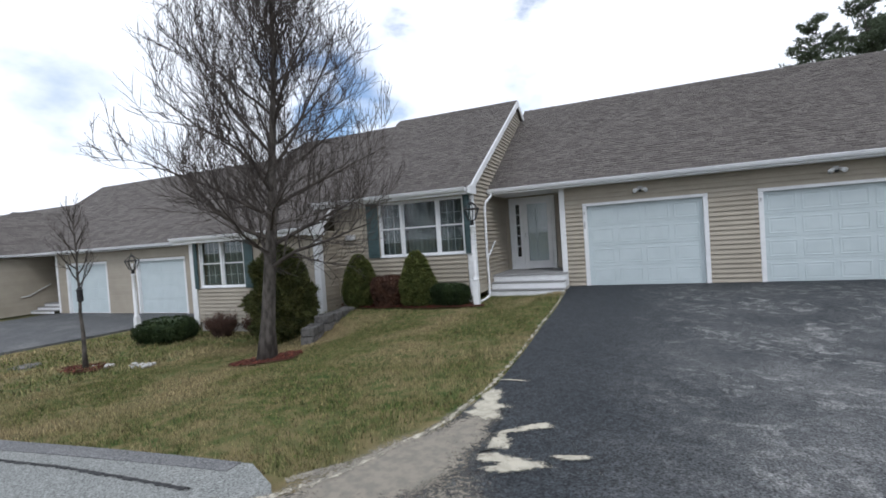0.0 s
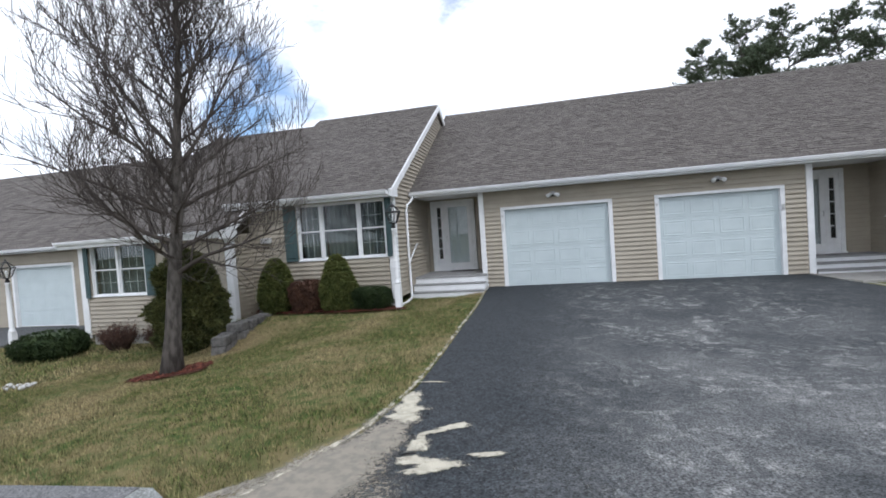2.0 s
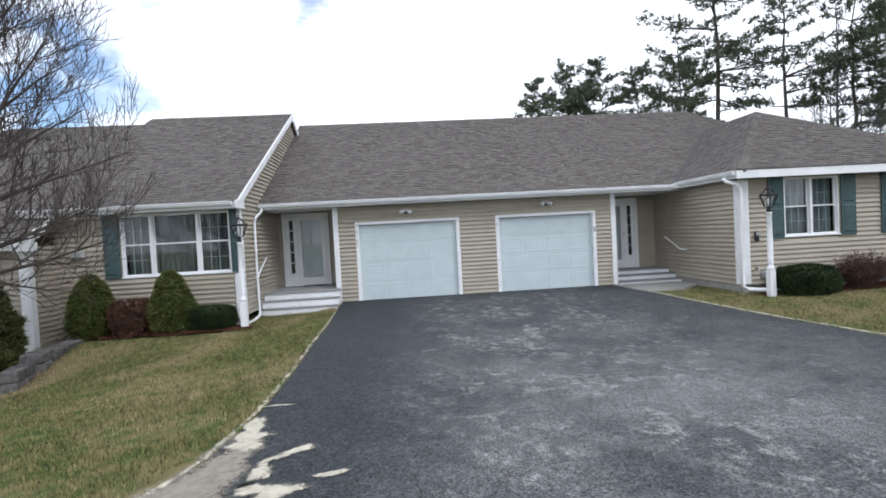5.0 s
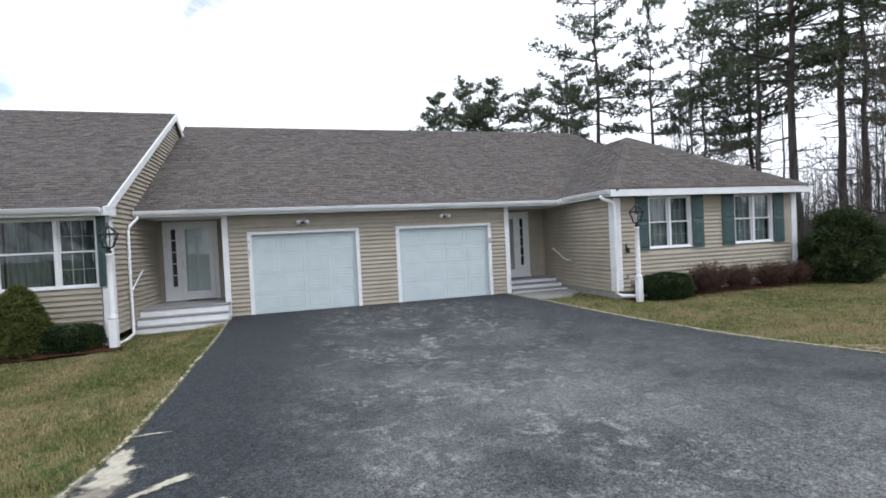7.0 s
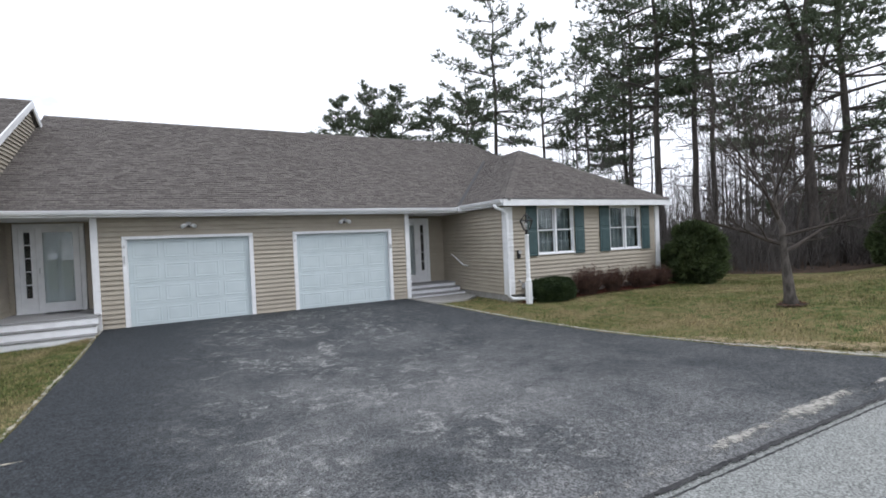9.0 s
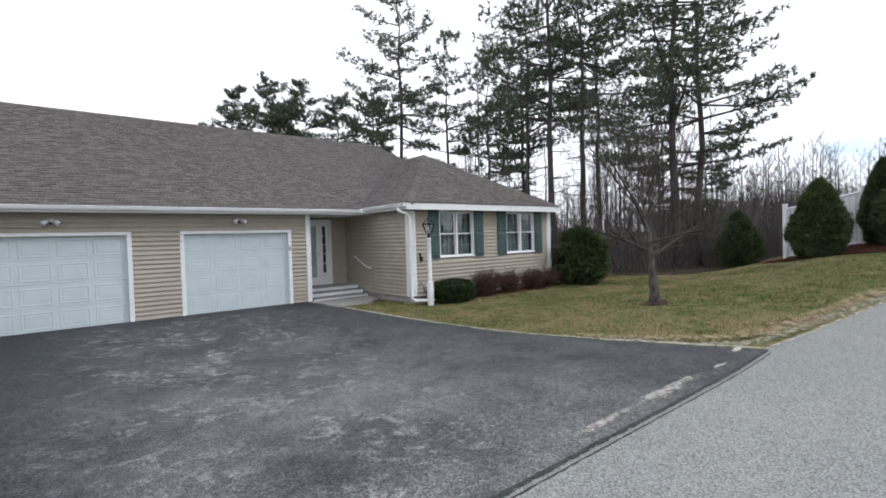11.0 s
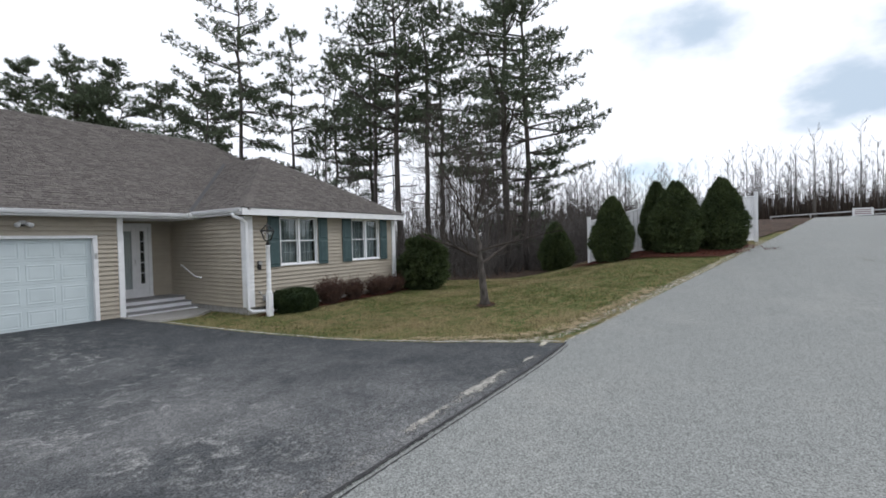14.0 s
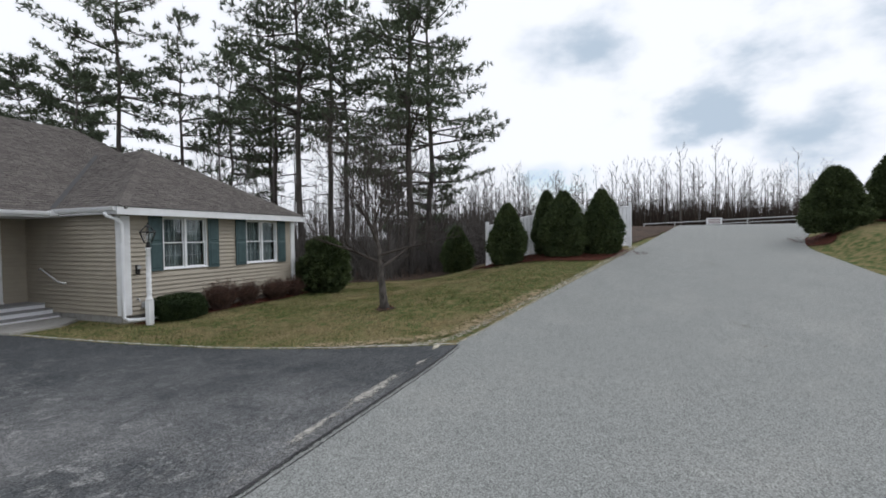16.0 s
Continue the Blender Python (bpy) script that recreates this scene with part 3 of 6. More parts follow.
def shingled(owner, corners, eave_dir, label="", singles=None, course=0.13, tab=0.18):
    """A roof plane: a deck and staggered shingle tabs that stop at its outline. corners: anticlockwise from above, the first two
    on the eave. singles: a test on (x, y) for the tabs that are parts of their own."""
    deck = MB()
    c = [Vector(p) for p in corners]
    nor = (c[1] - c[0]).cross(c[2] - c[0]).normalized()
    if nor.z < 0:
        nor = -nor
    deck.extrude([p - nor * 0.14 for p in c], nor * 0.13)
    roof = part("roof", deck, SHINGLE, owner, label)
    u = Vector(eave_dir).normalized()
    v = nor.cross(u)
    if v.z < 0:
        v = -v
    flat = [((p - c[0]).dot(u), (p - c[0]).dot(v)) for p in c]
    top = max(q for _, q in flat)
    field = MB()
    rng = random.Random(len(c) * 31 + int(top * 100))
    made = 0
    row = 0
    while row * course < top - 0.02:
        a, b = row * course, min((row + 1) * course + 0.015, top)
        mid = a + course * 0.5
        xs = []
        for k in range(len(flat)):
            (x0, y0), (x1, y1) = flat[k], flat[(k + 1) % len(flat)]
            if (y0 <= mid < y1) or (y1 <= mid < y0):
                xs.append(x0 + (x1 - x0) * (mid - y0) / (y1 - y0))
        xs.sort()
        for lo, hi in zip(xs[::2], xs[1::2]):
            x = lo - rng.uniform(0, tab)
            while x < hi:
                w = tab * rng.uniform(0.6, 1.25)
                p, q = max(x, lo), min(x + w - 0.006, hi)
                x += w
                if q - p < 0.02:
                    continue
                h0, h1 = rng.choice((0.007, 0.009, 0.016)), 0.001
                low = a - rng.uniform(0, 0.006)
                base = [c[0] + u * s + v * t for s, t in ((p, low), (q, low), (q, b), (p, b))]
                pts = [base[0] - nor * 0.008, base[1] - nor * 0.008, base[2] - nor * 0.008, base[3] - nor * 0.008, base[0] + nor * h0, base[1] + nor * h0, base[2] + nor * h1, base[3] + nor * h1]
                if singles and made < 300 and singles(base[0]):
                    one = MB()
                    one.v = [tuple(t) for t in pts]
                    one.f = [(4, 5, 6, 7), (0, 1, 5, 4), (1, 2, 6, 5), (3, 0, 4, 7)]
                    part("shingle", one, SHINGLE_ONE, roof)
                    made += 1
                else:
                    n = len(field.v)
                    field.v += [tuple(t) for t in pts]
                    field.f += [tuple(n + i for i in f) for f in ((4, 5, 6, 7), (0, 1, 5, 4), (1, 2, 6, 5), (3, 0, 4, 7))]
        row += 1
    if field.v:
        me = bpy.data.meshes.new("shingles")
        me.from_pydata(field.v, [], field.f)
        me.materials.append(SHINGLE)
        ob = new("shingles", me)
        ob.parent = roof
        tagged(ob, "rows of brown asphalt shingles", kind="stuff")
    return roof


ZM = EAVE + PITCH * (RIDGE_M - EY)
YL = FRONT_L - 0.3
ZL = EAVE - 0.03 + PITCH * (RIDGE_L - YL)
XR = SIDE_L + 0.1
shingled(house, [(XR - 0.1, EY, EAVE), (16.02, EY, EAVE), (13.1, RIDGE_M, ZM), (XR - 0.1, RIDGE_M, ZM)], (1, 0, 0), singles=lambda p: p.y < 0.4 and p.x < 12)
shingled(house, [(13.1, RIDGE_M, ZM), (XR - 0.1, RIDGE_M, ZM), (XR - 0.1, 11.2, EAVE), (16.05, 11.2, EAVE)][::-1], (1, 0, 0), course=0.6, tab=2)
shingled(house, [(16.03, 11.0, EAVE), (16.03, EY, EAVE), (13.1, RIDGE_M, ZM)], (0, 1, 0), course=0.3, tab=0.6)
shingled(house, [(-7.15, YL, EAVE - 0.03), (XR, YL, EAVE - 0.03), (XR, RIDGE_L, ZL), (-7.15, RIDGE_L, ZL)], (1, 0, 0), singles=lambda p: p.y < -1.3)
shingled(house, [(XR, 9.4, EAVE - 0.03), (-7.15, 9.4, EAVE - 0.03), (-7.15, RIDGE_L, ZL), (XR, RIDGE_L, ZL)], (1, 0, 0), course=0.6, tab=2)
HX0, HX1, HY, EH = 9.13, 15.97, -2.85, EAVE + 0.05
HM = (HX0 + HX1) / 2
APEX = Vector((HM, 0.92, EH + PITCH * (HM - HX0) + 0.14))
shingled(house, [(HX0, HY, EH), (HX1, HY, EH), tuple(APEX)], (1, 0, 0), singles=lambda p: p.y < -1.9)
shingled(house, [(HX0, 4.0, EH), (HX0, HY, EH), tuple(APEX), (HM, 4.0, APEX.z)], (0, 1, 0), singles=lambda p: p.x < 9.9 and p.y < 0)
shingled(house, [(HX1, HY, EH), (HX1, 8.0, EH), (HM, 8.0, APEX.z), tuple(APEX)], (0, 1, 0))


def ridge_cap(owner, a, b, width=0.15):
    a, b = Vector(a), Vector(b)
    n = max(2, int((b - a).length / 0.2))
    side = (b - a).cross(Vector((0, 0, 1))).normalized() * width
    for i in range(n):
        p, q = a + (b - a) * (i / n), a + (b - a) * ((i + 1.06) / n)
        mb = MB()
        lift = Vector((0, 0, 0.035 - 0.012))
        down = Vector((0, 0, -0.075))
        mb.v = [tuple(t) for t in (p + side + down, p + lift + Vector((0, 0, 0.012)), p - side + down, q + side + down, q + lift, q - side + down)]
        mb.f = [(0, 1, 4, 3), (1, 2, 5, 4), (0, 2, 1)]
        part("ridge_shingle", mb, SHINGLE_ONE, owner)


climb = (APEX.z - EH) / (HM - HX0)


def valley(x, lift):
    z = EH + climb * (x - HX0)
    return Vector((x, EY + (z - EAVE) / PITCH, z + lift))


strip = MB()
for k in range(13):
    p = valley(HX0 + (HM - HX0) * k / 12, 0.045)
    strip.v += [tuple(p + Vector((-0.05, 0.035, 0))), tuple(p + Vector((0.05, -0.035, 0)))]
strip.f = [(2 * k, 2 * k + 1, 2 * k + 3, 2 * k + 2) for k in range(12)]
part("valley_flashing", strip, IRON, house, "dark metal valley flashing between the roofs")
caps = part("ridge", MB().tube([(XR, RIDGE_M, ZM - 0.03), (13.1, RIDGE_M, ZM - 0.03)], 0.03, 6), SHINGLE, house)
ridge_cap(caps, (XR - 0.1, RIDGE_M, ZM), (13.1, RIDGE_M, ZM))
ridge_cap(caps, (HX0 + 0.03, HY + 0.03, EH + 0.03), tuple(APEX + Vector((0, 0, 0.02))), 0.17)
ridge_cap(caps, (HX1 - 0.03, HY + 0.03, EH + 0.03), tuple(APEX + Vector((0, 0, 0.02))), 0.17)
ridge_cap(caps, tuple(APEX), (HM, 3.4, APEX.z))
ridge_cap(caps, (13.1, RIDGE_M, ZM), (14.6, 2.4, ZM - 2.9 * PITCH))
ridge_cap(caps, (-7.1, RIDGE_L, ZL), (XR, RIDGE_L, ZL))


def gutter(owner, a, b, out, z, drop=0.0):
    """A white K-style gutter and the fascia behind it. out: the way it faces."""
    a, b, o = Vector((*a, z)), Vector((*b, z)), Vector((*out, 0))
    prof = [(0, 0.0), (0.115, 0.0), (0.12, -0.012), (0.108, -0.02), (0.10, -0.055), (0.075, -0.095), (0.0, -0.10)]
    part("gutter", MB().extrude([a + o * p + Vector((0, 0, q)) for p, q in prof], b - a), WHITE_PVC, owner, "white aluminium gutter")


def board(owner, name, lo, hi, material=None, bevel=0.004, label=""):
    return part(name, MB().box(lo[0], hi[0], lo[1], hi[1], lo[2], hi[2]), material or WHITE, owner, label, bevel=bevel)


# eaves: fascia, gutters and soffits
gutter(house, (SIDE_L + 0.05, EY - 0.03), (HX0 - 0.09, EY - 0.03), (0, -1), EAVE - 0.005)
board(house, "fascia", (SIDE_L + 0.03, EY - 0.028, EAVE - 0.15), (HX0 - 0.02, EY + 0.0, EAVE - 0.03))
board(house, "soffit", (SIDE_L + 0.03, EY, EAVE - 0.14), (HX0 + 0.3, DOOR_Y, EAVE - 0.12))
board(house, "fascia", (-7.1, YL - 0.03, EAVE - 0.20), (SIDE_L + 0.02, YL, EAVE - 0.045))
gutter(house, (-7.1, YL - 0.032), (SIDE_L + 0.0, YL - 0.032), (0, -1), EAVE - 0.035)
board(house, "soffit", (-7.1, YL, EAVE - 0.16), (SIDE_L + 0.02, FRONT_L, EAVE - 0.14))
board(house, "frieze", (-6.6, FRONT_L - 0.03, EAVE - 0.27), (SIDE_L - 0.15, FRONT_L - 0.004, EAVE - 0.165))
gutter(house, (HX0 - 0.03, EY - 0.12), (HX0 - 0.03, HY + 0.02), (-1, 0), EH - 0.005)
board(house, "fascia", (HX0 - 0.028, HY, EH - 0.17), (HX0, EY, EH - 0.03))
board(house, "fascia", (HX0 - 0.06, HY - 0.035, EH - 0.19), (HX1 + 0.04, HY, EH - 0.0))
board(house, "soffit", (HX0, HY, EH - 0.16), (HX1, FRONT_R + 0.02, EH - 0.14))
board(house, "soffit", (HX0, FRONT_R + 0.03, EH - 0.16), (SIDE_R - 0.01, EY, EH - 0.14))
board(house, "gutter_joint", (HX0 - 0.2, EY - 0.19, EAVE - 0.12), (HX0 - 0.02, EY - 0.03, EAVE + 0.015))


DRIP = mat("dark_drip_edge", (0.035, 0.03, 0.028), rough=0.6)
board(house, "drip_edge", (HX0 - 0.07, HY - 0.05, EH + 0.001), (HX1 + 0.05, HY + 0.02, EH + 0.02), DRIP, 0.002)
board(house, "drip_edge", (SIDE_L + 0.03, EY - 0.05, EAVE - 0.002), (HX0 - 0.1, EY + 0.02, EAVE + 0.014), DRIP, 0.002)
board(house, "drip_edge", (-7.1, YL - 0.05, EAVE - 0.032), (SIDE_L + 0.02, YL + 0.02, EAVE - 0.016), DRIP, 0.002)


def rake(owner, x, y0, z0, y1, z1, width=0.2):
    d = Vector((0, y1 - y0, z1 - z0))
    mb = MB().extrude([(x, y0, z0), (x + 0.035, y0, z0), (x + 0.035, y0, z0 - width), (x, y0, z0 - width)], d)
    part("rake_board", mb, WHITE, owner, "white rake board along the gable")


rake(house, XR, YL - 0.03, EAVE - 0.02, RIDGE_L, ZL + 0.01)
rake(house, XR, 9.4, EAVE - 0.02, RIDGE_L, ZL + 0.01)
part("rake_return", MB().hexa([(XR - 0.02, YL - 0.15, EAVE - 0.2), (XR + 0.04, YL - 0.15, EAVE - 0.2), (XR + 0.04, FRONT_L + 0.05, EAVE - 0.2), (XR - 0.02, FRONT_L + 0.05, EAVE - 0.2),
                               (XR - 0.02, YL - 0.15, EAVE - 0.03), (XR + 0.04, YL - 0.15, EAVE - 0.03), (XR + 0.04, FRONT_L + 0.05, EAVE + 0.06), (XR - 0.02, FRONT_L + 0.05, EAVE + 0.06)]), WHITE, house)


def corner(owner, x, y, sx, sy, z0, z1, w=0.16):
    """Two white boards round an outside corner. sx, sy: the ways out."""
    board(owner, "corner_board", (min(x, x - sx * w), y if sy > 0 else y - 0.046, z0), (max(x, x - sx * w), y + 0.046 if sy > 0 else y, z1))
    board(owner, "corner_board", (x if sx > 0 else x - 0.046, min(y - 0.046 * (sy < 0), y - sy * w * 0.7), z0), (x + 0.046 if sx > 0 else x, max(y + 0.046 * (sy > 0), y - sy * w * 0.7), z1))


corner(house, SIDE_L, FRONT_L, 1, -1, 0.05, 2.66)
corner(house, SIDE_R, FRONT_R, -1, -1, 0.16, 2.66, 0.2)
corner(house, END_R, FRONT_R, 1, -1, 0.16, 2.66)
board(house, "corner_post", (-0.60, -0.05, -0.2), (-0.46, 0.12, 2.68))
board(house, "corner_post", (7.32, -0.05, 0.03), (7.46, 0.12, 2.68))


def downspout(owner, pts, w=0.035):
    part("downspout", MB().tube(pts, w, 8), WHITE_PVC, owner, "white downspout with bent foot", smooth=True)


downspout(house, [(-2.36, -0.47, 2.72), (-2.36, -0.50, 2.62), (-2.42, -0.82, 2.44), (-2.43, -0.92, 2.32), (-2.43, -0.95, 1.2), (-2.43, -0.95, 0.06), (-2.40, -1.05, -0.05), (-2.36, -1.6, -0.08), (-2.42, -2.0, -0.09), (-2.75, -2.25, -0.1)])
downspout(house, [(9.0, -2.55, 2.72), (9.0, -2.6, 2.64), (9.22, -2.66, 2.56), (9.31, -2.66, 2.46), (9.31, -2.66, 1.2), (9.31, -2.66, 0.14), (9.36, -2.78, 0.08), (9.6, -2.92, 0.07), (10.3, -2.97, 0.055)], 0.045)


def handrail(owner, pts):
    part("handrail", MB().tube(pts, 0.02, 8), WHITE_PVC, owner, "white wall-mounted handrail", smooth=True)


handrail(house, [(-2.42, -0.10, 1.37), (-2.42, -0.14, 1.37), (-2.42, -0.24, 1.33), (-2.42, -0.85, 0.98), (-2.42, -1.0, 0.82)])
handrail(house, [(9.32, 0.72, 1.28), (9.32, 0.66, 1.31), (9.32, -0.08, 0.97), (9.32, -0.35, 0.94), (9.36, -0.36, 0.94)])


def garage_door(owner, x0, x1, z0):
    """A sectional steel door of four sections with raised panels, and its white casing."""
    top = z0 + 2.14
    door = part("garage_door", MB().box(x0 + 0.09, x1 - 0.09, 0.12, 0.14, z0, top), DOOR_PAINT, owner, "pale blue-white sectional steel garage door, closed")
    h = 2.14 / 4
    n, gap = 4, 0.10
    wide = (x1 - x0 - 0.18 - gap * (n + 1)) / n
    for s in range(4):
        za, zb = z0 + s * h + 0.0022, z0 + (s + 1) * h - 0.0022
        sec = part("door_section", MB().box(x0 + 0.09, x1 - 0.09, 0.085, 0.125, za, zb), DOOR_PAINT, door, bevel=0.006)
        for k in range(n):
            xa = x0 + 0.09 + gap + k * (wide + gap)
            mb = MB()
            o = [(xa, za + 0.075), (xa + wide, za + 0.075), (xa + wide, zb - 0.075), (xa, zb - 0.075)]
            steps = [(0.0, 0.0848), (0.008, 0.077), (0.024, 0.0765), (0.034, 0.0838), (0.06, 0.0838), (0.07, 0.0795)]
            ring = []
            for inset, y in steps:
                ring.append(len(mb.v))
                for i, (px, pz) in enumerate(o):
                    mb.v.append((px + inset * (1 if i in (0, 3) else -1), y, pz + inset * (1 if i < 2 else -1)))
            for a, b in zip(ring, ring[1:]):
                mb.f += [(a + i, a + (i + 1) % 4, b + (i + 1) % 4, b + i) for i in range(4)]
            mb.f.append(tuple(ring[-1] + i for i in range(4)))
            part("raised_panel", mb, DOOR_PAINT, door)
    part("weather_strip", MB().box(x0 + 0.09, x1 - 0.09, 0.07, 0.12, z0 - 0.02, z0 + 0.012), WHITE, door, bevel=0.003)
    casing = part("door_casing", MB().box(x0, x0 + 0.10, -0.035, 0.10, z0 - 0.03, top), WHITE, owner, "white garage door casing", bevel=0.005)
    part("jamb", MB().box(x1 - 0.10, x1, -0.035, 0.10, z0 - 0.03, top), WHITE, casing, bevel=0.005)
    part("head", MB().box(x0, x1, -0.037, 0.10, top + 0.001, top + 0.1), WHITE, casing, bevel=0.005)
    board(owner, "door_sensor", (x0 + 0.03, -0.055, z0 + 1.93), (x0 + 0.06, -0.036, z0 + 2.0), GALV)
    return door


garage_door(house, *G1, 0.0)
garage_door(house, *G2, 0.0)
board(house, "keypad", (6.79, -0.06, 1.62), (6.85, -0.036, 1.76), GALV, label="small grey garage keypad")
board(house, "door_strap", (0.025, -0.05, 1.55), (0.05, -0.036, 1.75), GALV)


def floodlight(owner, x, y, z):
    plate = part("floodlight", MB().box(x - 0.06, x + 0.06, y - 0.03, y, z - 0.05, z + 0.07), GALV, owner, "small twin floodlight over the garage door", bevel=0.008)
    for s in (-1, 1):
        part("lamp_head", MB().tube([(x + s * 0.05, y - 0.05, z), (x + s * 0.10, y - 0.10, z - 0.02), (x + s * 0.13, y - 0.16, z - 0.05)], [0.025, 0.045, 0.055], 10), WHITE, plate, smooth=True)
    part("sensor_head", MB().box(x - 0.03, x + 0.03, y - 0.08, y - 0.03, z - 0.07, z - 0.02), IRON, plate, bevel=0.006)


floodlight(house, 1.43, -0.02, 2.47)
floodlight(house, 5.41, -0.02, 2.50)


def sash(owner, x0, x1, z0, z1, y, grid):
    """A double-hung unit: two sashes with panes and thin bars."""
    zm = (z0 + z1) / 2
    for za, zb, d in ((z0, zm + 0.02, 0.0), (zm - 0.02, z1, 0.022)):
        for lo, hi in (((x0, za), (x0 + 0.028, zb)), ((x1 - 0.028, za), (x1, zb)), ((x0 + 0.028, za), (x1 - 0.028, za + 0.028)), ((x0 + 0.028, zb - 0.028), (x1 - 0.028, zb))):
            part("sash_rail", MB().box(lo[0], hi[0], y + d, y + d + 0.03, lo[1], hi[1]), WHITE_PVC, owner)
        pane = part("pane", MB().box(x0 + 0.028, x1 - 0.028, y + d + 0.012, y + d + 0.016, za + 0.028, zb - 0.028), GLASS, owner)
        pane.visible_shadow = False
        if grid:
            cols, rows = grid
            for k in range(1, cols):
                xx = x0 + 0.028 + (x1 - x0 - 0.09) * k / cols
                part("glazing_bar", MB().box(xx - 0.005, xx + 0.005, y + d + 0.018, y + d + 0.024, za + 0.028, zb - 0.028), WHITE_PVC, owner)
            for k in range(1, rows):
                zz = za + 0.028 + (zb - za - 0.09) * k / rows
                part("glazing_bar", MB().box(x0 + 0.028, x1 - 0.028, y + d + 0.018, y + d + 0.024, zz - 0.005, zz + 0.005), WHITE_PVC, owner)


def curtain(owner, x0, x1, z0, z1, y, cloth, folds=7):
    mb = MB()
    n = folds * 8
    for i in range(n + 1):
        x = x0 + (x1 - x0) * i / n
        d = 0.025 * math.sin(i / 8 * 2 * math.pi) + 0.008 * math.sin(i * 1.7)
        mb.v += [(x, y + d, z0), (x, y + d, z1)]
    mb.f = [(2 * i, 2 * i + 2, 2 * i + 3, 2 * i + 1) for i in range(n)]
    part("curtain", mb, cloth, owner, "pale sheer curtain behind the glass", smooth=True)


def window(owner, x0, x1, z0, z1, y, cuts, grids, curtains, label):
    """A white vinyl window in a wall that faces the road. cuts: the mullions' places."""
    w = part("window", MB().box(x0 - 0.0, x1 + 0.0, y - 0.03, y + 0.10, z0 - 0.0, z0 + 0.036), WHITE_PVC, owner, label, bevel=0.004)
    part("frame", MB().box(x0, x1, y - 0.03, y + 0.10, z1 - 0.036, z1), WHITE_PVC, w, bevel=0.004)
    part("sill", MB().box(x0 - 0.03, x1 + 0.03, y - 0.05, y - 0.031, z0 - 0.015, z0 + 0.012), WHITE_PVC, w, bevel=0.004)
    edges = [x0, *cuts, x1]
    for i, x in enumerate(edges):
        a, b = (x, x + 0.036) if i == 0 else (x - 0.036, x) if i == len(edges) - 1 else (x - 0.034, x + 0.034)
        part("mullion" if 0 < i < len(edges) - 1 else "frame", MB().box(a, b, y - 0.029, y + 0.10, z0 + 0.036, z1 - 0.036), WHITE_PVC, w, bevel=0.004)
    for (a, b), g_ in zip(zip(edges, edges[1:]), grids):
        sash(w, a + (0.036 if a == x0 else 0.034), b - (0.036 if b == x1 else 0.034), z0 + 0.036, z1 - 0.036, y + 0.02, g_)
    for a, b, za, zb in curtains:
        curtain(w, a, b, za, zb, y + 0.17, CURTAIN if x0 < 0 else CURTAIN_PALE)
    # added panel: its dark colour stands in for the unlit interior
    part("room_box", MB().box(x0 - 0.9, x1 + 0.15, y + 1.4, y + 1.5, z0 - 0.9, z1 + 0.02), ROOM_SHADE, w, "added dark panel standing in for the unlit room")
    return w


def shutter(owner, x0, x1, z0, z1, y):
    s = part("shutter", MB().box(x0, x1, y - 0.07, y - 0.039, z0, z1), SHUTTER, owner, "dark green raised-panel shutter", bevel=0.004)
    zm = z0 + (z1 - z0) * 0.52
    for za, zb in ((z0 + 0.07, zm - 0.035), (zm + 0.035, z1 - 0.07)):
        mb = MB().hexa([(x0 + 0.05, y - 0.069, za), (x1 - 0.05, y - 0.069, za), (x1 - 0.05, y - 0.069, zb), (x0 + 0.05, y - 0.069, zb),
                        (x0 + 0.075, y - 0.084, za + 0.025), (x1 - 0.075, y - 0.084, za + 0.025), (x1 - 0.075, y - 0.084, zb - 0.025), (x0 + 0.075, y - 0.084, zb - 0.025)])
        part("shutter_panel", mb, SHUTTER, s)


window(house, -5.18, -2.71, 1.14, 2.64, FRONT_L, (-4.5, -3.45), ((3, 2), None, (3, 2)), ((-5.12, -4.45, 1.2, 2.6), (-4.4, -3.5, 1.2, 2.6), (-3.42, -2.77, 1.2, 2.6)), "wide white picture window with double-hung sides")
shutter(house, -5.55, -5.2, 1.14, 2.62, FRONT_L)
shutter(house, -2.69, -2.52, 1.14, 2.62, FRONT_L - 0.02)
window(house, 10.5, 11.91, 1.25, 2.68, FRONT_R, (11.2,), ((3, 2), (3, 2)), ((10.55, 11.18, 1.3, 2.64), (11.22, 11.86, 1.3, 2.64)), "white twin double-hung window with thin bars")
window(house, 13.45, 14.88, 1.25, 2.68, FRONT_R, (14.17,), ((3, 2), (3, 2)), ((13.5, 14.83, 1.9, 2.62), (13.5, 14.83, 1.3, 1.95)), "white twin double-hung window with curtains")
for a, b in ((10.08, 10.47), (11.94, 12.32), (12.99, 13.42), (14.91, 15.3)):
    shutter(house, a, b, 1.22, 2.70, FRONT_R)


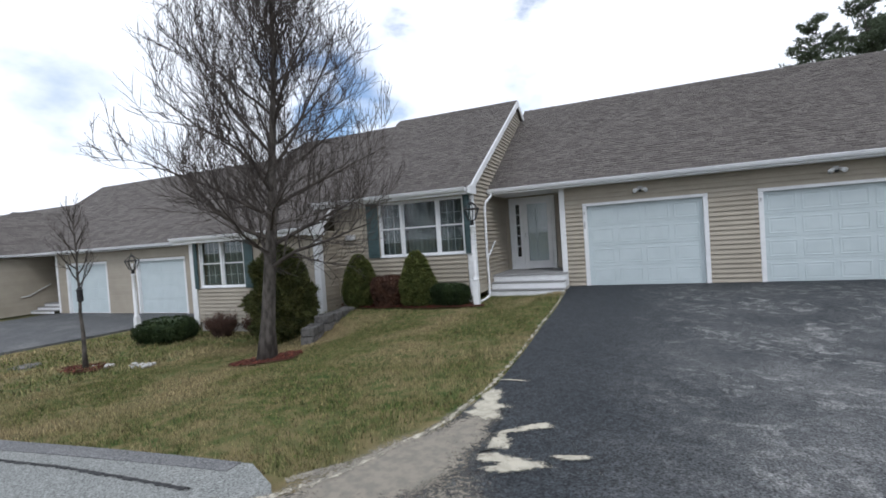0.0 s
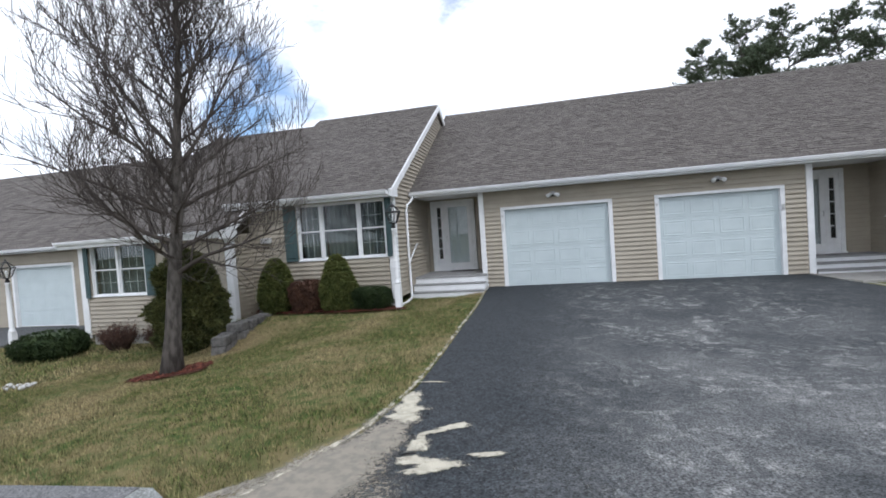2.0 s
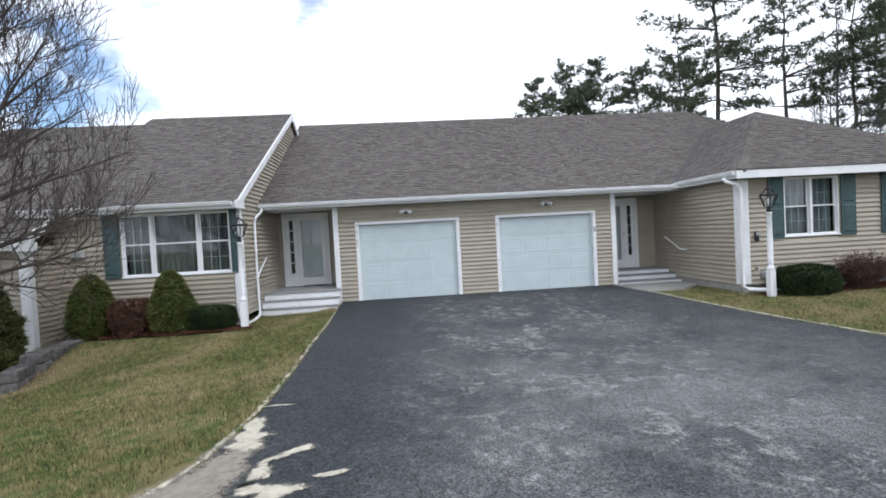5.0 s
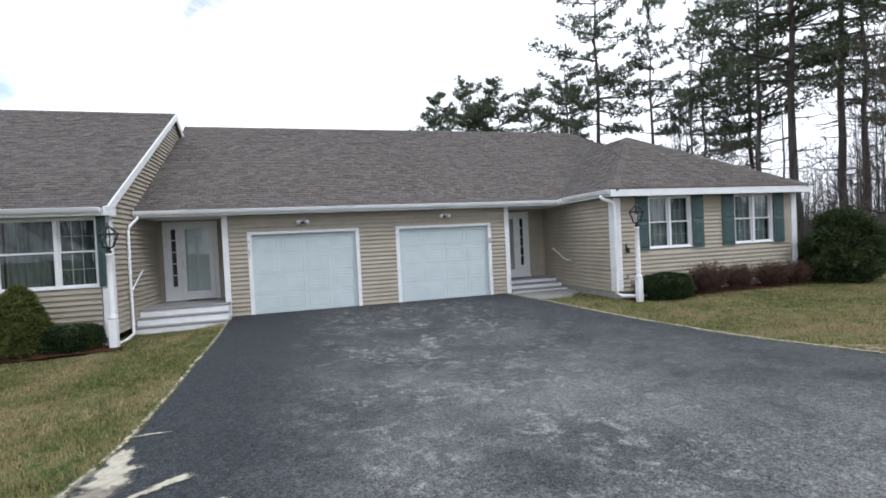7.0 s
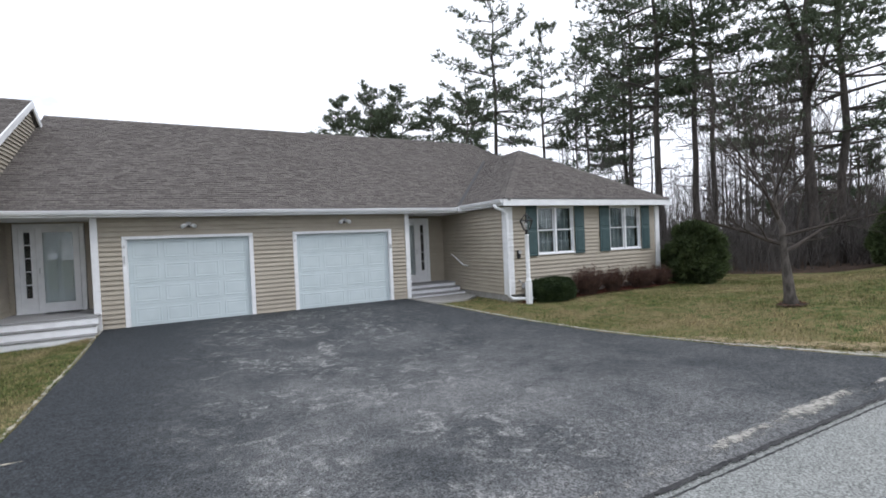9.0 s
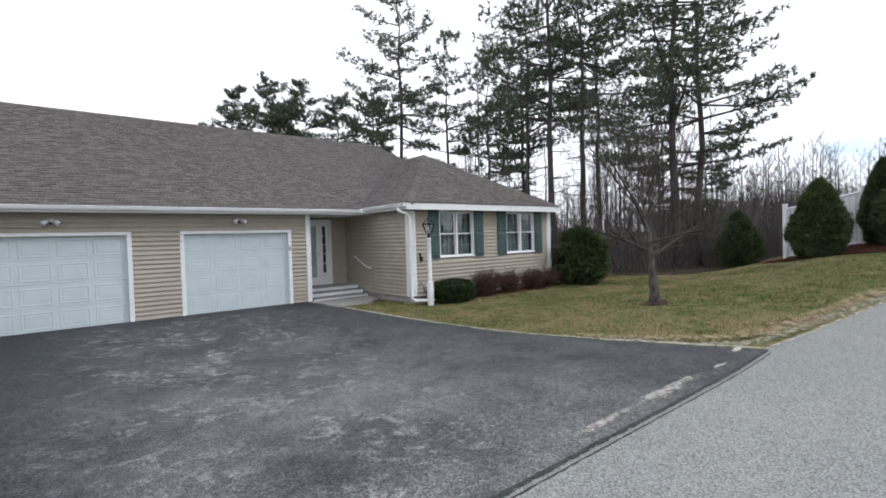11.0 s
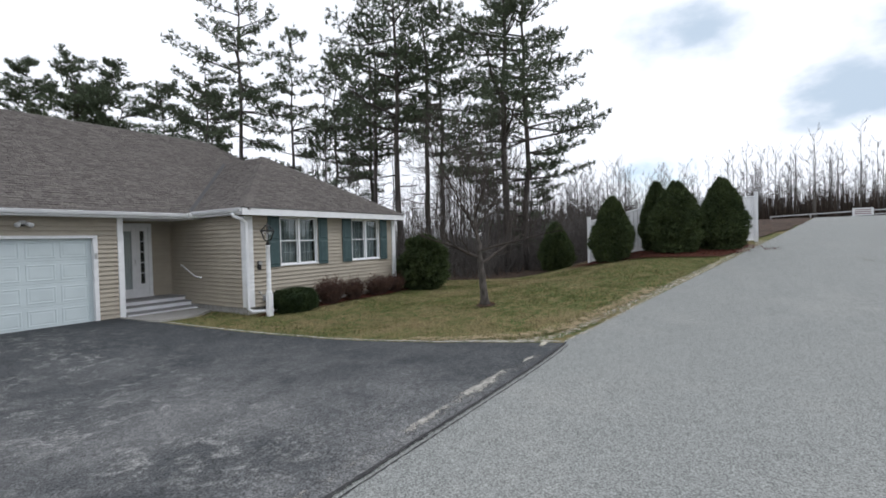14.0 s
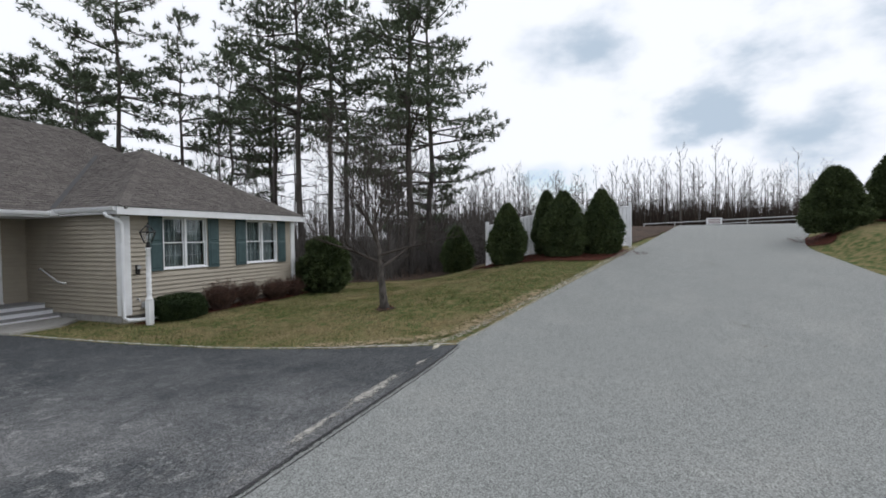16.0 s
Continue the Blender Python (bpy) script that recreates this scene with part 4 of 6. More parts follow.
def entry_door(owner, x0, x1, z0, z1, y, light_left):
    """A storm door with a full pane, a five-pane sidelight and white casing."""
    d = part("entry_door", MB().box(x0, x1, y - 0.03, y + 0.05, z1 - 0.11, z1), WHITE, owner, "white entry door with glazed storm door and sidelight", bevel=0.004)
    part("casing", MB().box(x0, x0 + 0.10, y - 0.03, y + 0.05, z0, z1 - 0.111), WHITE, d, bevel=0.004)
    part("casing", MB().box(x1 - 0.10, x1, y - 0.03, y + 0.05, z0, z1 - 0.111), WHITE, d, bevel=0.004)
    part("threshold", MB().box(x0, x1, y - 0.08, y + 0.05, z0 - 0.02, z0 + 0.06), WHITE, d, bevel=0.004)
    sx0, sx1 = (x0 + 0.10, x0 + 0.42) if light_left else (x1 - 0.42, x1 - 0.10)
    dx0, dx1 = (x0 + 0.43, x1 - 0.11) if light_left else (x0 + 0.11, x1 - 0.43)
    part("sidelight", MB().box(sx0, sx0 + 0.10, y, y + 0.04, z0 + 0.06, z1 - 0.11), WHITE, d)
    part("sidelight", MB().box(sx1 - 0.10, sx1, y, y + 0.04, z0 + 0.06, z1 - 0.11), WHITE, d)
    part("sidelight", MB().box(sx0 + 0.10, sx1 - 0.10, y, y + 0.04, z0 + 0.06, z0 + 0.42), WHITE, d)
    part("sidelight", MB().box(sx0 + 0.10, sx1 - 0.10, y, y + 0.04, z1 - 0.22, z1 - 0.11), WHITE, d)
    for k in range(5):
        za, zb = z0 + 0.42 + (z1 - z0 - 0.64) * k / 5, z0 + 0.42 + (z1 - z0 - 0.64) * (k + 1) / 5
        part("pane", MB().box(sx0 + 0.10, sx1 - 0.10, y + 0.018, y + 0.024, za + 0.012, zb - 0.012), GLASS, d)
        part("glazing_bar", MB().box(sx0 + 0.10, sx1 - 0.10, y + 0.01, y + 0.035, zb - 0.012, zb + 0.012), WHITE, d)
    part("storm_frame", MB().box(dx0, dx0 + 0.13, y - 0.02, y + 0.02, z0 + 0.06, z1 - 0.11), WHITE, d, bevel=0.004)
    part("storm_frame", MB().box(dx1 - 0.13, dx1, y - 0.02, y + 0.02, z0 + 0.06, z1 - 0.11), WHITE, d, bevel=0.004)
    part("storm_frame", MB().box(dx0 + 0.131, dx1 - 0.131, y - 0.02, y + 0.02, z0 + 0.06, z0 + 0.28), WHITE, d, bevel=0.004)
    part("storm_frame", MB().box(dx0 + 0.131, dx1 - 0.131, y - 0.02, y + 0.02, z1 - 0.24, z1 - 0.11), WHITE, d, bevel=0.004)
    part("pane", MB().box(dx0 + 0.13, dx1 - 0.13, y - 0.004, y + 0.002, z0 + 0.28, z1 - 0.24), STORM_GLASS, d).visible_shadow = False
    leaf = part("door_leaf", MB().box(dx0, dx1, y + 0.06, y + 0.10, z0 + 0.04, z1 - 0.11), LEAF_PAINT, d, "pale grey-green inner door")
    for za, zb in ((z0 + 0.3, z0 + 0.95), (z0 + 1.05, z1 - 0.35)):
        for xa, xb in ((dx0 + 0.17, (dx0 + dx1) / 2 - 0.04), ((dx0 + dx1) / 2 + 0.04, dx1 - 0.17)):
            part("leaf_panel", MB().box(xa, xb, y + 0.052, y + 0.062, za, zb), LEAF_PAINT, d, bevel=0.005)
    hx = dx0 + 0.06 if light_left else dx1 - 0.06
    part("door_handle", MB().tube([(hx, y - 0.02, z0 + 1.02), (hx, y - 0.06, z0 + 1.02), (hx, y - 0.06, z0 + 1.14), (hx, y - 0.02, z0 + 1.14)], 0.009, 6), GALV, d, "small metal pull handle")
    # added dark sheet in place of the unlit hall behind the door
    part("backing", MB().box(x0, x1, y + 0.12, y + 0.14, z0, z1), ROOM_SHADE, d)
    return d


entry_door(house, -2.36, -0.96, 0.39, 2.66, DOOR_Y, True)
entry_door(house, 7.43, 8.82, 0.36, 2.60, DOOR_Y, False)


def porch(owner, x0, x1, base, top, y0, tread):
    """Grey decked porch with three white risers and a concrete foot."""
    front = y0 + 2 * tread
    p = part("porch", MB().box(x0, x1, front - 0.025, DOOR_Y, top - 0.04, top), DECK, owner, "grey decked entry porch with white risers", bevel=0.004)
    h = (top - base) / 3
    for k in range(3):
        y, zt = y0 + tread * k, base + h * (k + 1)
        part("riser", MB().box(x0, x1, y, y + 0.03, zt - h, zt - 0.041), WHITE, p)
        if k < 2:
            part("tread", MB().box(x0, x1, y - 0.02, y + tread - 0.001, zt - 0.03, zt), DECK, p, bevel=0.004)
    for y in (y0 + 0.2, (front + DOOR_Y) / 2, DOOR_Y - 0.2):
        part("bearer", MB().box(x0 + 0.1, x1 - 0.1, y, y + 0.1, base - 0.3, base + h * 0.8), CONCRETE, p)
    part("footing", MB().box(x0, x1, y0 + 0.01, y0 + 0.2, base - 0.35, base - 0.001), CONCRETE, p, "bare concrete footing")


porch(house, SIDE_L + 0.04, -0.47, -0.12, 0.43, -0.82, 0.22)
porch(house, 7.48, SIDE_R - 0.04, -0.02, 0.38, -0.09, 0.34)
PORCH = 0.43
mat_thing = part("door_mat", MB().box(-1.75, -1.05, 0.95, 1.3, PORCH + 0.001, PORCH + 0.015), IRON, bevel=0.005)
tagged(mat_thing, "dark rubber door mat on the grey porch", "door mat")

# things on the walls
vent = board(house, "vent_hood", (-6.25, FRONT_L - 0.14, 1.66), (-5.95, FRONT_L - 0.02, 1.82), GALV, 0.02, "grey wall vent hood")
board(house, "meter_box", (9.72, FRONT_R - 0.08, 1.18), (9.82, FRONT_R - 0.02, 1.42), IRON, 0.01, "small dark utility box")
part("meter_dial", MB().tube([(9.77, FRONT_R - 0.08, 1.36), (9.77, FRONT_R - 0.12, 1.36)], 0.05, 12), GALV, house, "grey utility meter")
part("hose_bib", MB().tube([(9.75, FRONT_R - 0.02, 0.55), (9.75, FRONT_R - 0.10, 0.55), (9.75, FRONT_R - 0.13, 0.48)], 0.018, 8), GALV, house, "metal hose tap")
board(house, "outlet_box", (9.85, FRONT_R - 0.07, 0.30), (9.97, FRONT_R - 0.02, 0.46), GALV, 0.01, "grey outdoor outlet box")
board(house, "outlet_box", (-6.35, FRONT_L - 0.06, 0.35), (-6.25, FRONT_L - 0.02, 0.48), GALV, 0.01, "grey outdoor outlet box")

# ---- neighbour row, set lower down the slope ----
DB = -0.72
EB = EAVE + DB
wall(house_b, "wall", (-23.4, 0), (-14.4, 0), DB, 2.70 + DB, [(0.6, 3.52, -3, 2.23 + DB), (5.4, 8.32, -3, 2.23 + DB)])
wall(house_b, "wall", (-11.5 + 0.17, -2.6), (-6.65 - 0.17, -2.6), DB + 0.2, 2.70 + DB, [(0.18, 2.0, 1.25 + DB, 2.69 + DB)])
wall(house_b, "wall", (-6.65, -2.6), (-6.65, -1.62), DB, 2.70 + DB)
wall(house_b, "wall", (-11.5, 1.4), (-11.5, -2.6), DB, 2.70 + DB)
wall(house_b, "wall", (-25.4, -2.6), (-25.4, 1.4), DB, 2.7 + DB)
wall(house_b, "wall", (-25.4, 1.4), (-23.4, 1.4), DB, 2.7 + DB)
wall(house_b, "wall", (-14.4, 1.4), (-11.5, 1.4), DB, 2.7 + DB)
wall(house_b, "wall", (-31, -2.6), (-25.4, -2.6), DB, 2.7 + DB)
ZB, YB = EB + PITCH * 7.0, 6.6
shingled(house_b, [(-28.0, -0.4, EB), (-11.0, -0.4, EB), (-11.0, YB, ZB), (-30.5, YB, ZB)], (1, 0, 0), course=0.2, tab=0.4)
shingled(house_b, [(-11.0, 13.6, EB), (-33, 13.6, EB), (-30.5, YB, ZB), (-11.0, YB, ZB)], (1, 0, 0), course=0.8, tab=2)
shingled(house_b, [(-11.9, -2.9, EB), (-6.5, -2.9, EB), (-6.5, 3.85, EB + PITCH * 6.75), (-11.9, 3.85, EB + PITCH * 6.75)], (1, 0, 0))
shingled(house_b, [(-6.5, 10.6, EB), (-11.9, 10.6, EB), (-11.9, 3.85, EB + PITCH * 6.75), (-6.5, 3.85, EB + PITCH * 6.75)], (1, 0, 0), course=0.8, tab=2)
shingled(house_b, [(-33.0, -2.9, EB), (-25.1, -2.9, EB), (-29.0, 1.1, EB + PITCH * 3.9)], (1, 0, 0), course=0.2, tab=0.4)
shingled(house_b, [(-25.1, -2.9, EB), (-25.1, 9.0, EB), (-29.0, 9.0, EB + PITCH * 3.9), (-29.0, 1.1, EB + PITCH * 3.9)], (0, 1, 0), course=0.2, tab=0.4)
shingled(house_b, [(-52.0, -0.4, EB - 0.5), (-29.0, -0.4, EB - 0.5), (-29.0, 6.6, ZB - 0.85), (-52.0, 6.6, ZB - 0.85)], (1, 0, 0), course=0.3, tab=0.6)
wall(house_b, "wall", (-52, 0), (-31, 0), DB - 0.6, 2.2 + DB)
gutter(house_b, (-25.1, -0.43), (-11.6, -0.43), (0, -1), EB)
board(house_b, "soffit", (-25.2, -0.4, EB - 0.14), (-11.4, 1.4, EB - 0.12))
gutter(house_b, (-11.9, -2.93), (-6.52, -2.93), (0, -1), EB)
board(house_b, "fascia", (-11.9, -2.928, EB - 0.19), (-6.5, -2.9, EB - 0.03))
board(house_b, "soffit", (-11.9, -2.9, EB - 0.16), (-6.5, -2.6, EB - 0.14))
gutter(house_b, (-25.07, -0.5), (-25.07, -2.9), (1, 0), EB)
rake(house_b, -6.5, -2.95, EB + 0.01, -1.85, EB + 0.01 + PITCH * 1.1, 0.22)
part("rake_return", MB().box(-6.62, -6.462, -3.05, -2.55, EB - 0.22, EB - 0.03), WHITE, house_b)
corner(house_b, -6.65, -2.6, 1, -1, DB + 0.1, EB - 0.15)
corner(house_b, -11.5, -2.6, -1, -1, DB + 0.1, EB - 0.15)
corner(house_b, -25.4, -2.6, 1, -1, DB + 0.1, EB - 0.15)
board(house_b, "corner_post", (-23.52, -0.05, DB), (-23.4, 0.12, EB - 0.14))
board(house_b, "corner_post", (-14.4, -0.05, DB), (-14.26, 0.12, EB - 0.14))
garage_door(house_b, -22.8, -19.88, DB)
garage_door(house_b, -18.0, -15.08, DB)
window(house_b, -11.15, -9.33, 1.25 + DB, 2.69 + DB, -2.6, (-10.25,), ((3, 2), (3, 2)), ((-11.1, -9.4, 1.3 + DB, 2.6 + DB),), "white twin double-hung window behind the bare tree")
shutter(house_b, -11.32, -11.17, 1.22 + DB, 2.7 + DB, -2.635)
shutter(house_b, -9.3, -8.95, 1.22 + DB, 2.7 + DB, -2.6)
p_b = part("porch", MB().box(-25.36, -23.55, 0.3, 1.4, DB + 0.36, DB + 0.40), DECK, house_b, "grey decked entry porch with white risers")
for k in range(3):
    part("riser", MB().box(-25.36, -23.55, -0.28 + 0.29 * k, -0.25 + 0.29 * k, DB + 0.133 * k, DB + 0.133 * (k + 1) - 0.03), WHITE, p_b)
    part("tread", MB().box(-25.36, -23.55, -0.3 + 0.29 * k, 0.02 + 0.29 * k, DB + 0.133 * (k + 1) - 0.029, DB + 0.133 * (k + 1)), DECK, p_b)
handrail(house_b, [(-25.32, 0.6, 1.3 + DB), (-25.32, -0.3, 0.85 + DB), (-25.32, -0.6, 0.82 + DB)])
steps_b = part("porch", MB().box(-14.2, -11.6, -0.3, 1.3, DB - 0.05, DB + 0.2), WHITE, house_b, "white entry step")
board(house_b, "foundation", (-11.3, -2.58, DB - 0.5), (-6.8, -2.45, DB + 0.21), CONCRETE)

# ---- paving details ----
walkway = laid("walkway", line((7.3, -0.05), (7.4, -0.9), (7.6, -1.5)), line((9.35, -0.05), (9.3, -0.9), (8.6, -1.5)), 8, 8, 0.03, CONCRETE, "grey concrete walkway before the steps", "walkway")


def ragged_strip(name, centre, n, half, lift, material, label, seed, wob=0.6, cover=0.3):
    """A thin band with ragged edges along a line."""
    rng = random.Random(seed)
    mb = MB()
    for i in range(n + 1):
        t = i / n
        x, y = centre(t)
        x2, y2 = centre(min(1, t + 0.002))
        x1, y1 = centre(max(0, t - 0.002))
        d = math.hypot(x2 - x1, y2 - y1) or 1
        px, py = -(y2 - y1) / d, (x2 - x1) / d
        a, b = half * (1 + rng.uniform(-wob, wob)), half * (1 + rng.uniform(-wob, wob))
        for k, w in enumerate((-a, -a * 0.3, b * 0.3, b)):
            xx, yy = x + px * w, y + py * w
            mb.v.append((xx, yy, land(xx, yy) + lift + (0.006 if k in (1, 2) else -0.004)))
    mb.f = [(4 * i + k, 4 * i + k + 1, 4 * i + k + 5, 4 * i + k + 4) for i in range(n) for k in range(3)]
    ob = part(name, mb, material)
    dens = ob.data.attributes.new("cover_amount", "FLOAT", "POINT")
    dens.data.foreach_set("value", [-0.4 if k in (0, 3) else cover for _ in range(n + 1) for k in range(4)])
    return tagged(ob, label, "edging", kind="structure")


def shifted(fn, dx, dy):
    return lambda t: (fn(t)[0] + dx, fn(t)[1] + dy)


ragged_strip("sand_edge", shifted(DRIVE_L, -0.03, 0), 240, 0.05, 0.046, SAND, "pale sandy line along the driveway edge", 3, 0.9, 0.32)
ragged_strip("grit_edge", line((-0.2, -8.9), (-0.32, -9.6), (-0.62, -10.15), (-0.95, -10.5)), 90, 0.10, 0.030, GRIT, "grey brown grit where lawn meets driveway", 4, 0.25)
ragged_strip("sand_edge", shifted(DRIVE_R, 0.05, 0), 240, 0.06, 0.046, PALE_GRIT, "pale gritty line along the driveway edge", 5, 0.9, 0.5)
ragged_strip("bare_edge", line((8.9, -9.0), (9.3, -10.4), (9.9, -11.0), (11.5, -11.4), (14, -12.05), (18, -13.05), (24, -14.5)), 300, 0.24, 0.012, SAND, "bare sandy shoulder between lawn and road", 6, 0.45, 0.25)
ragged_strip("bare_edge", line((8.95, -8.2), (9.2, -9.4), (9.75, -10.4), (10.6, -10.95), (12.2, -11.35), (14.5, -11.95)), 200, 0.42, 0.020, BARE, "bare tan earth worn into the lawn corner", 16, 0.45, 0.28)
ragged_strip("sand_edge", line((9.7, -11.28), (14, -12.22), (19, -13.45), (24, -14.67)), 400, 0.085, 0.034, SAND, "pale sand line along the road edge", 19, 0.85, 0.3)
ragged_strip("crack_sealant", line((-1.3, -11.26), (2, -11.29), (5, -11.3), (7.5, -11.31), (9.5, -11.29)), 400, 0.02, 0.037, SEAL, "black sealed seam between driveway and road", 8, 0.85)
ragged_strip("crack_sealant", line((-1.3, -11.35), (2, -11.37), (5, -11.37), (7.5, -11.38), (9.4, -11.36)), 300, 0.012, 0.020, SEAL, "thin dark crack along the road side of the seam", 28, 0.9)
ragged_strip("grit_edge", line((1.5, -11.12), (4, -11.14), (6, -11.14), (8.6, -11.16)), 200, 0.13, 0.038, PALE_GRIT, "pale grit washed against the driveway seam", 29, 0.6, 0.05)
ragged_strip("road_edge_crack", line((-14, -10.62), (-5, -10.68), (-3.2, -10.66), (-1.6, -10.72)), 160, 0.014, 0.030, SEAL, "dark crack along the road edge", 18, 0.9)


def patch(name, cx, cy, rx, ry, turn, material, label, seed, lift=0.04, full=0.9):
    """A flat irregular patch that thins out at its edge."""
    rng = random.Random(seed)
    n = 40
    ph = [rng.uniform(0, 6.28) for _ in range(4)]
    mb = MB()
    mb.v.append((cx, cy, land(cx, cy) + lift + 0.008))
    for ring in (0.55, 1.35):
        for i in range(n):
            a = 2 * math.pi * i / n
            r = ring * (1 + 0.16 * math.sin(2 * a + ph[0]) + 0.13 * math.sin(3 * a + ph[1]) + 0.08 * math.sin(7 * a + ph[2]) + 0.06 * rng.uniform(-1, 1))
            x, y = rx * r * math.cos(a), ry * r * math.sin(a)
            x, y = cx + x * math.cos(turn) - y * math.sin(turn), cy + x * math.sin(turn) + y * math.cos(turn)
            mb.v.append((x, y, land(x, y) + lift + (0.007 if ring < 1 else 0.002)))
    mb.f = [(0, 1 + i, 1 + (i + 1) % n) for i in range(n)] + [(1 + i, 1 + n + i, 1 + n + (i + 1) % n, 1 + (i + 1) % n) for i in range(n)]
    ob = part(name, mb, material)
    dens = ob.data.attributes.new("cover_amount", "FLOAT", "POINT")
    dens.data.foreach_set("value", [full] + [full - 0.2] * n + [-0.35] * n)
    return tagged(ob, label, "sand patch", kind="structure")


SANDY = "pale sand spilled on the driveway edge"
for k, (cx, cy, rx, ry, tu) in enumerate(((-0.03, -8.74, 0.11, 0.38, 0.1), (0.0, -8.95, 0.17, 0.2, 0.3), (0.02, -9.1, 0.2, 0.17, 0.5), (0.5, -9.28, 0.2, 0.075, 0.4), (0.34, -9.4, 0.14, 0.05, 0.6), (0.30, -9.6, 0.085, 0.2, 0.15), (0.5, -9.93, 0.27, 0.10, 0.3), (0.34, -9.86, 0.16, 0.10, 0.2),
                                         (0.84, -9.72, 0.15, 0.05, 0.35), (0.03, -8.17, 0.16, 0.03, 0.0), (9.3, -10.98, 0.25, 0.07, 0.2))):
    patch("sand_patch", cx, cy, rx, ry * 0.95, tu, SAND, SANDY, 40 + k, full=0.75)
for k, (cx, cy, rx, ry, tu, full) in enumerate(((-0.30, -10.15, 0.36, 0.95, -0.32, 0.75), (-0.02, -9.5, 0.24, 0.5, -0.2, 0.6), (-0.75, -10.85, 0.6, 0.3, 0.2, 0.6), (0.25, -10.5, 0.5, 0.45, 0.0, 0.3))):
    patch("dust_film", cx, cy, rx, ry, tu, DUST, "grey brown dust washed over the driveway corner", 160 + k, 0.037, full=full)
for k, (cx, cy, rx, ry) in enumerate(((0.85, -9.5, 0.32, 0.26), (1.0, -9.9, 0.42, 0.22), (1.6, -10.1, 0.6, 0.3), (2.3, -9.9, 0.6, 0.25))):
    patch("sand_patch", cx, cy, rx, ry, 0.3, PALE_GRIT, "thin scatter of pale grit on the driveway", 180 + k, 0.037, full=0.0)
for k, (cx, cy, rx, ry) in enumerate(((6.9, -11.08, 0.8, 0.13), (5.6, -11.1, 0.5, 0.08), (8.3, -11.1, 0.25, 0.05))):
    patch("sand_patch", cx, cy, rx, ry, 0.0, PALE_GRIT, "thin sandy grit along the driveway seam", 90 + k, full=0.5)
for k, (cx, cy, rx, ry) in enumerate(((12.0, -11.55, 0.5, 0.1), (13.6, -11.95, 0.4, 0.08), (15.5, -12.4, 0.45, 0.1), (16.8, -12.75, 0.3, 0.1), (19.5, -13.4, 0.5, 0.1))):
    patch("sand_patch", cx, cy, rx, ry, -0.24, SAND, "pale sand washed along the road edge", 70 + k, 0.026, full=0.15)

for k, (cx, cy, rx, ry, tu) in enumerate(((11.9, -16.2, 0.5, 0.22, 0.5), (10.7, -16.3, 0.7, 0.3, 0.3), (14.4, -17.4, 0.6, 0.16, 0.2), (16.1, -18.6, 1.2, 0.14, 1.3), (19.0, -16.8, 1.0, 0.25, 0.4), (13.0, -18.9, 1.0, 0.12, 1.2))):
    patch("road_scuff", cx, cy, rx, ry, tu, GRIT if k % 2 == 0 else PALE_GRIT, "faint gritty scuff on the road surface", 140 + k, 0.022, full=0.12)

# ---- planting beds and stones ----


def bed(cx, cy, rx, ry, label, material=MULCH, seed=1, chips=120):
    ob = patch("mulch_bed", cx, cy, rx * 0.76, ry * 0.76, 0, material, label, seed, 0.012)
    tagged(ob, label, "mulch bed")
    rng = random.Random(seed + 500)
    mb = MB()
    for _ in range(chips):
        a, r = rng.uniform(0, 6.28), math.sqrt(rng.random()) * 1.02
        x, y = cx + rx * r * math.cos(a), cy + ry * r * math.sin(a)
        z, t, s = land(x, y) + 0.03, rng.uniform(0, 3.14), rng.uniform(0.02, 0.05)
        dx, dy = s * math.cos(t), s * math.sin(t)
        e = rng.uniform(-0.015, 0.02)
        mb.hexa([(x - dx + dy * .3, y - dy - dx * .3, z - .01), (x + dx + dy * .3, y + dy - dx * .3, z - .01 + e), (x + dx - dy * .3, y + dy + dx * .3, z - .01 + e), (x - dx - dy * .3, y - dy + dx * .3, z - .01),
                 (x - dx + dy * .3, y - dy - dx * .3, z), (x + dx + dy * .3, y + dy - dx * .3, z + e), (x + dx - dy * .3, y + dy + dx * .3, z + e), (x - dx - dy * .3, y - dy + dx * .3, z)])
    tagged(part("bark_chips", mb, CHIP), "scattered red bark chips", "mulch", kind="stuff")


bed(-5.0, -6.45, 0.72, 0.5, "red bark mulch ring round the tree", seed=11, chips=300)
bed(-9.65, -6.84, 0.6, 0.4, "red bark mulch ring round the sapling", seed=12)
bed(-4.3, -2.35, 2.0, 0.55, "red bark mulch bed under the window", seed=13, chips=260)
bed(13.25, -2.85, 2.9, 0.42, "dark mulch bed along the house wall", seed=14, chips=260)
bed(12.45, -8.2, 0.3, 0.25, "small brown litter ring round the bare tree", LEAF_LITTER, seed=15, chips=16)
bed(21.6, -11.3, 1.5, 3.6, "red mulch bed below the arborvitae row", seed=16, chips=400)
for k, (x, y) in enumerate(((24.9, -22.0), (26.2, -24.4), (27.8, -27.4))):
    bed(x + 0.4, y + 0.5, 1.7, 0.9, "red mulch ring below the arborvitae", seed=17 + 3 * k, chips=150)


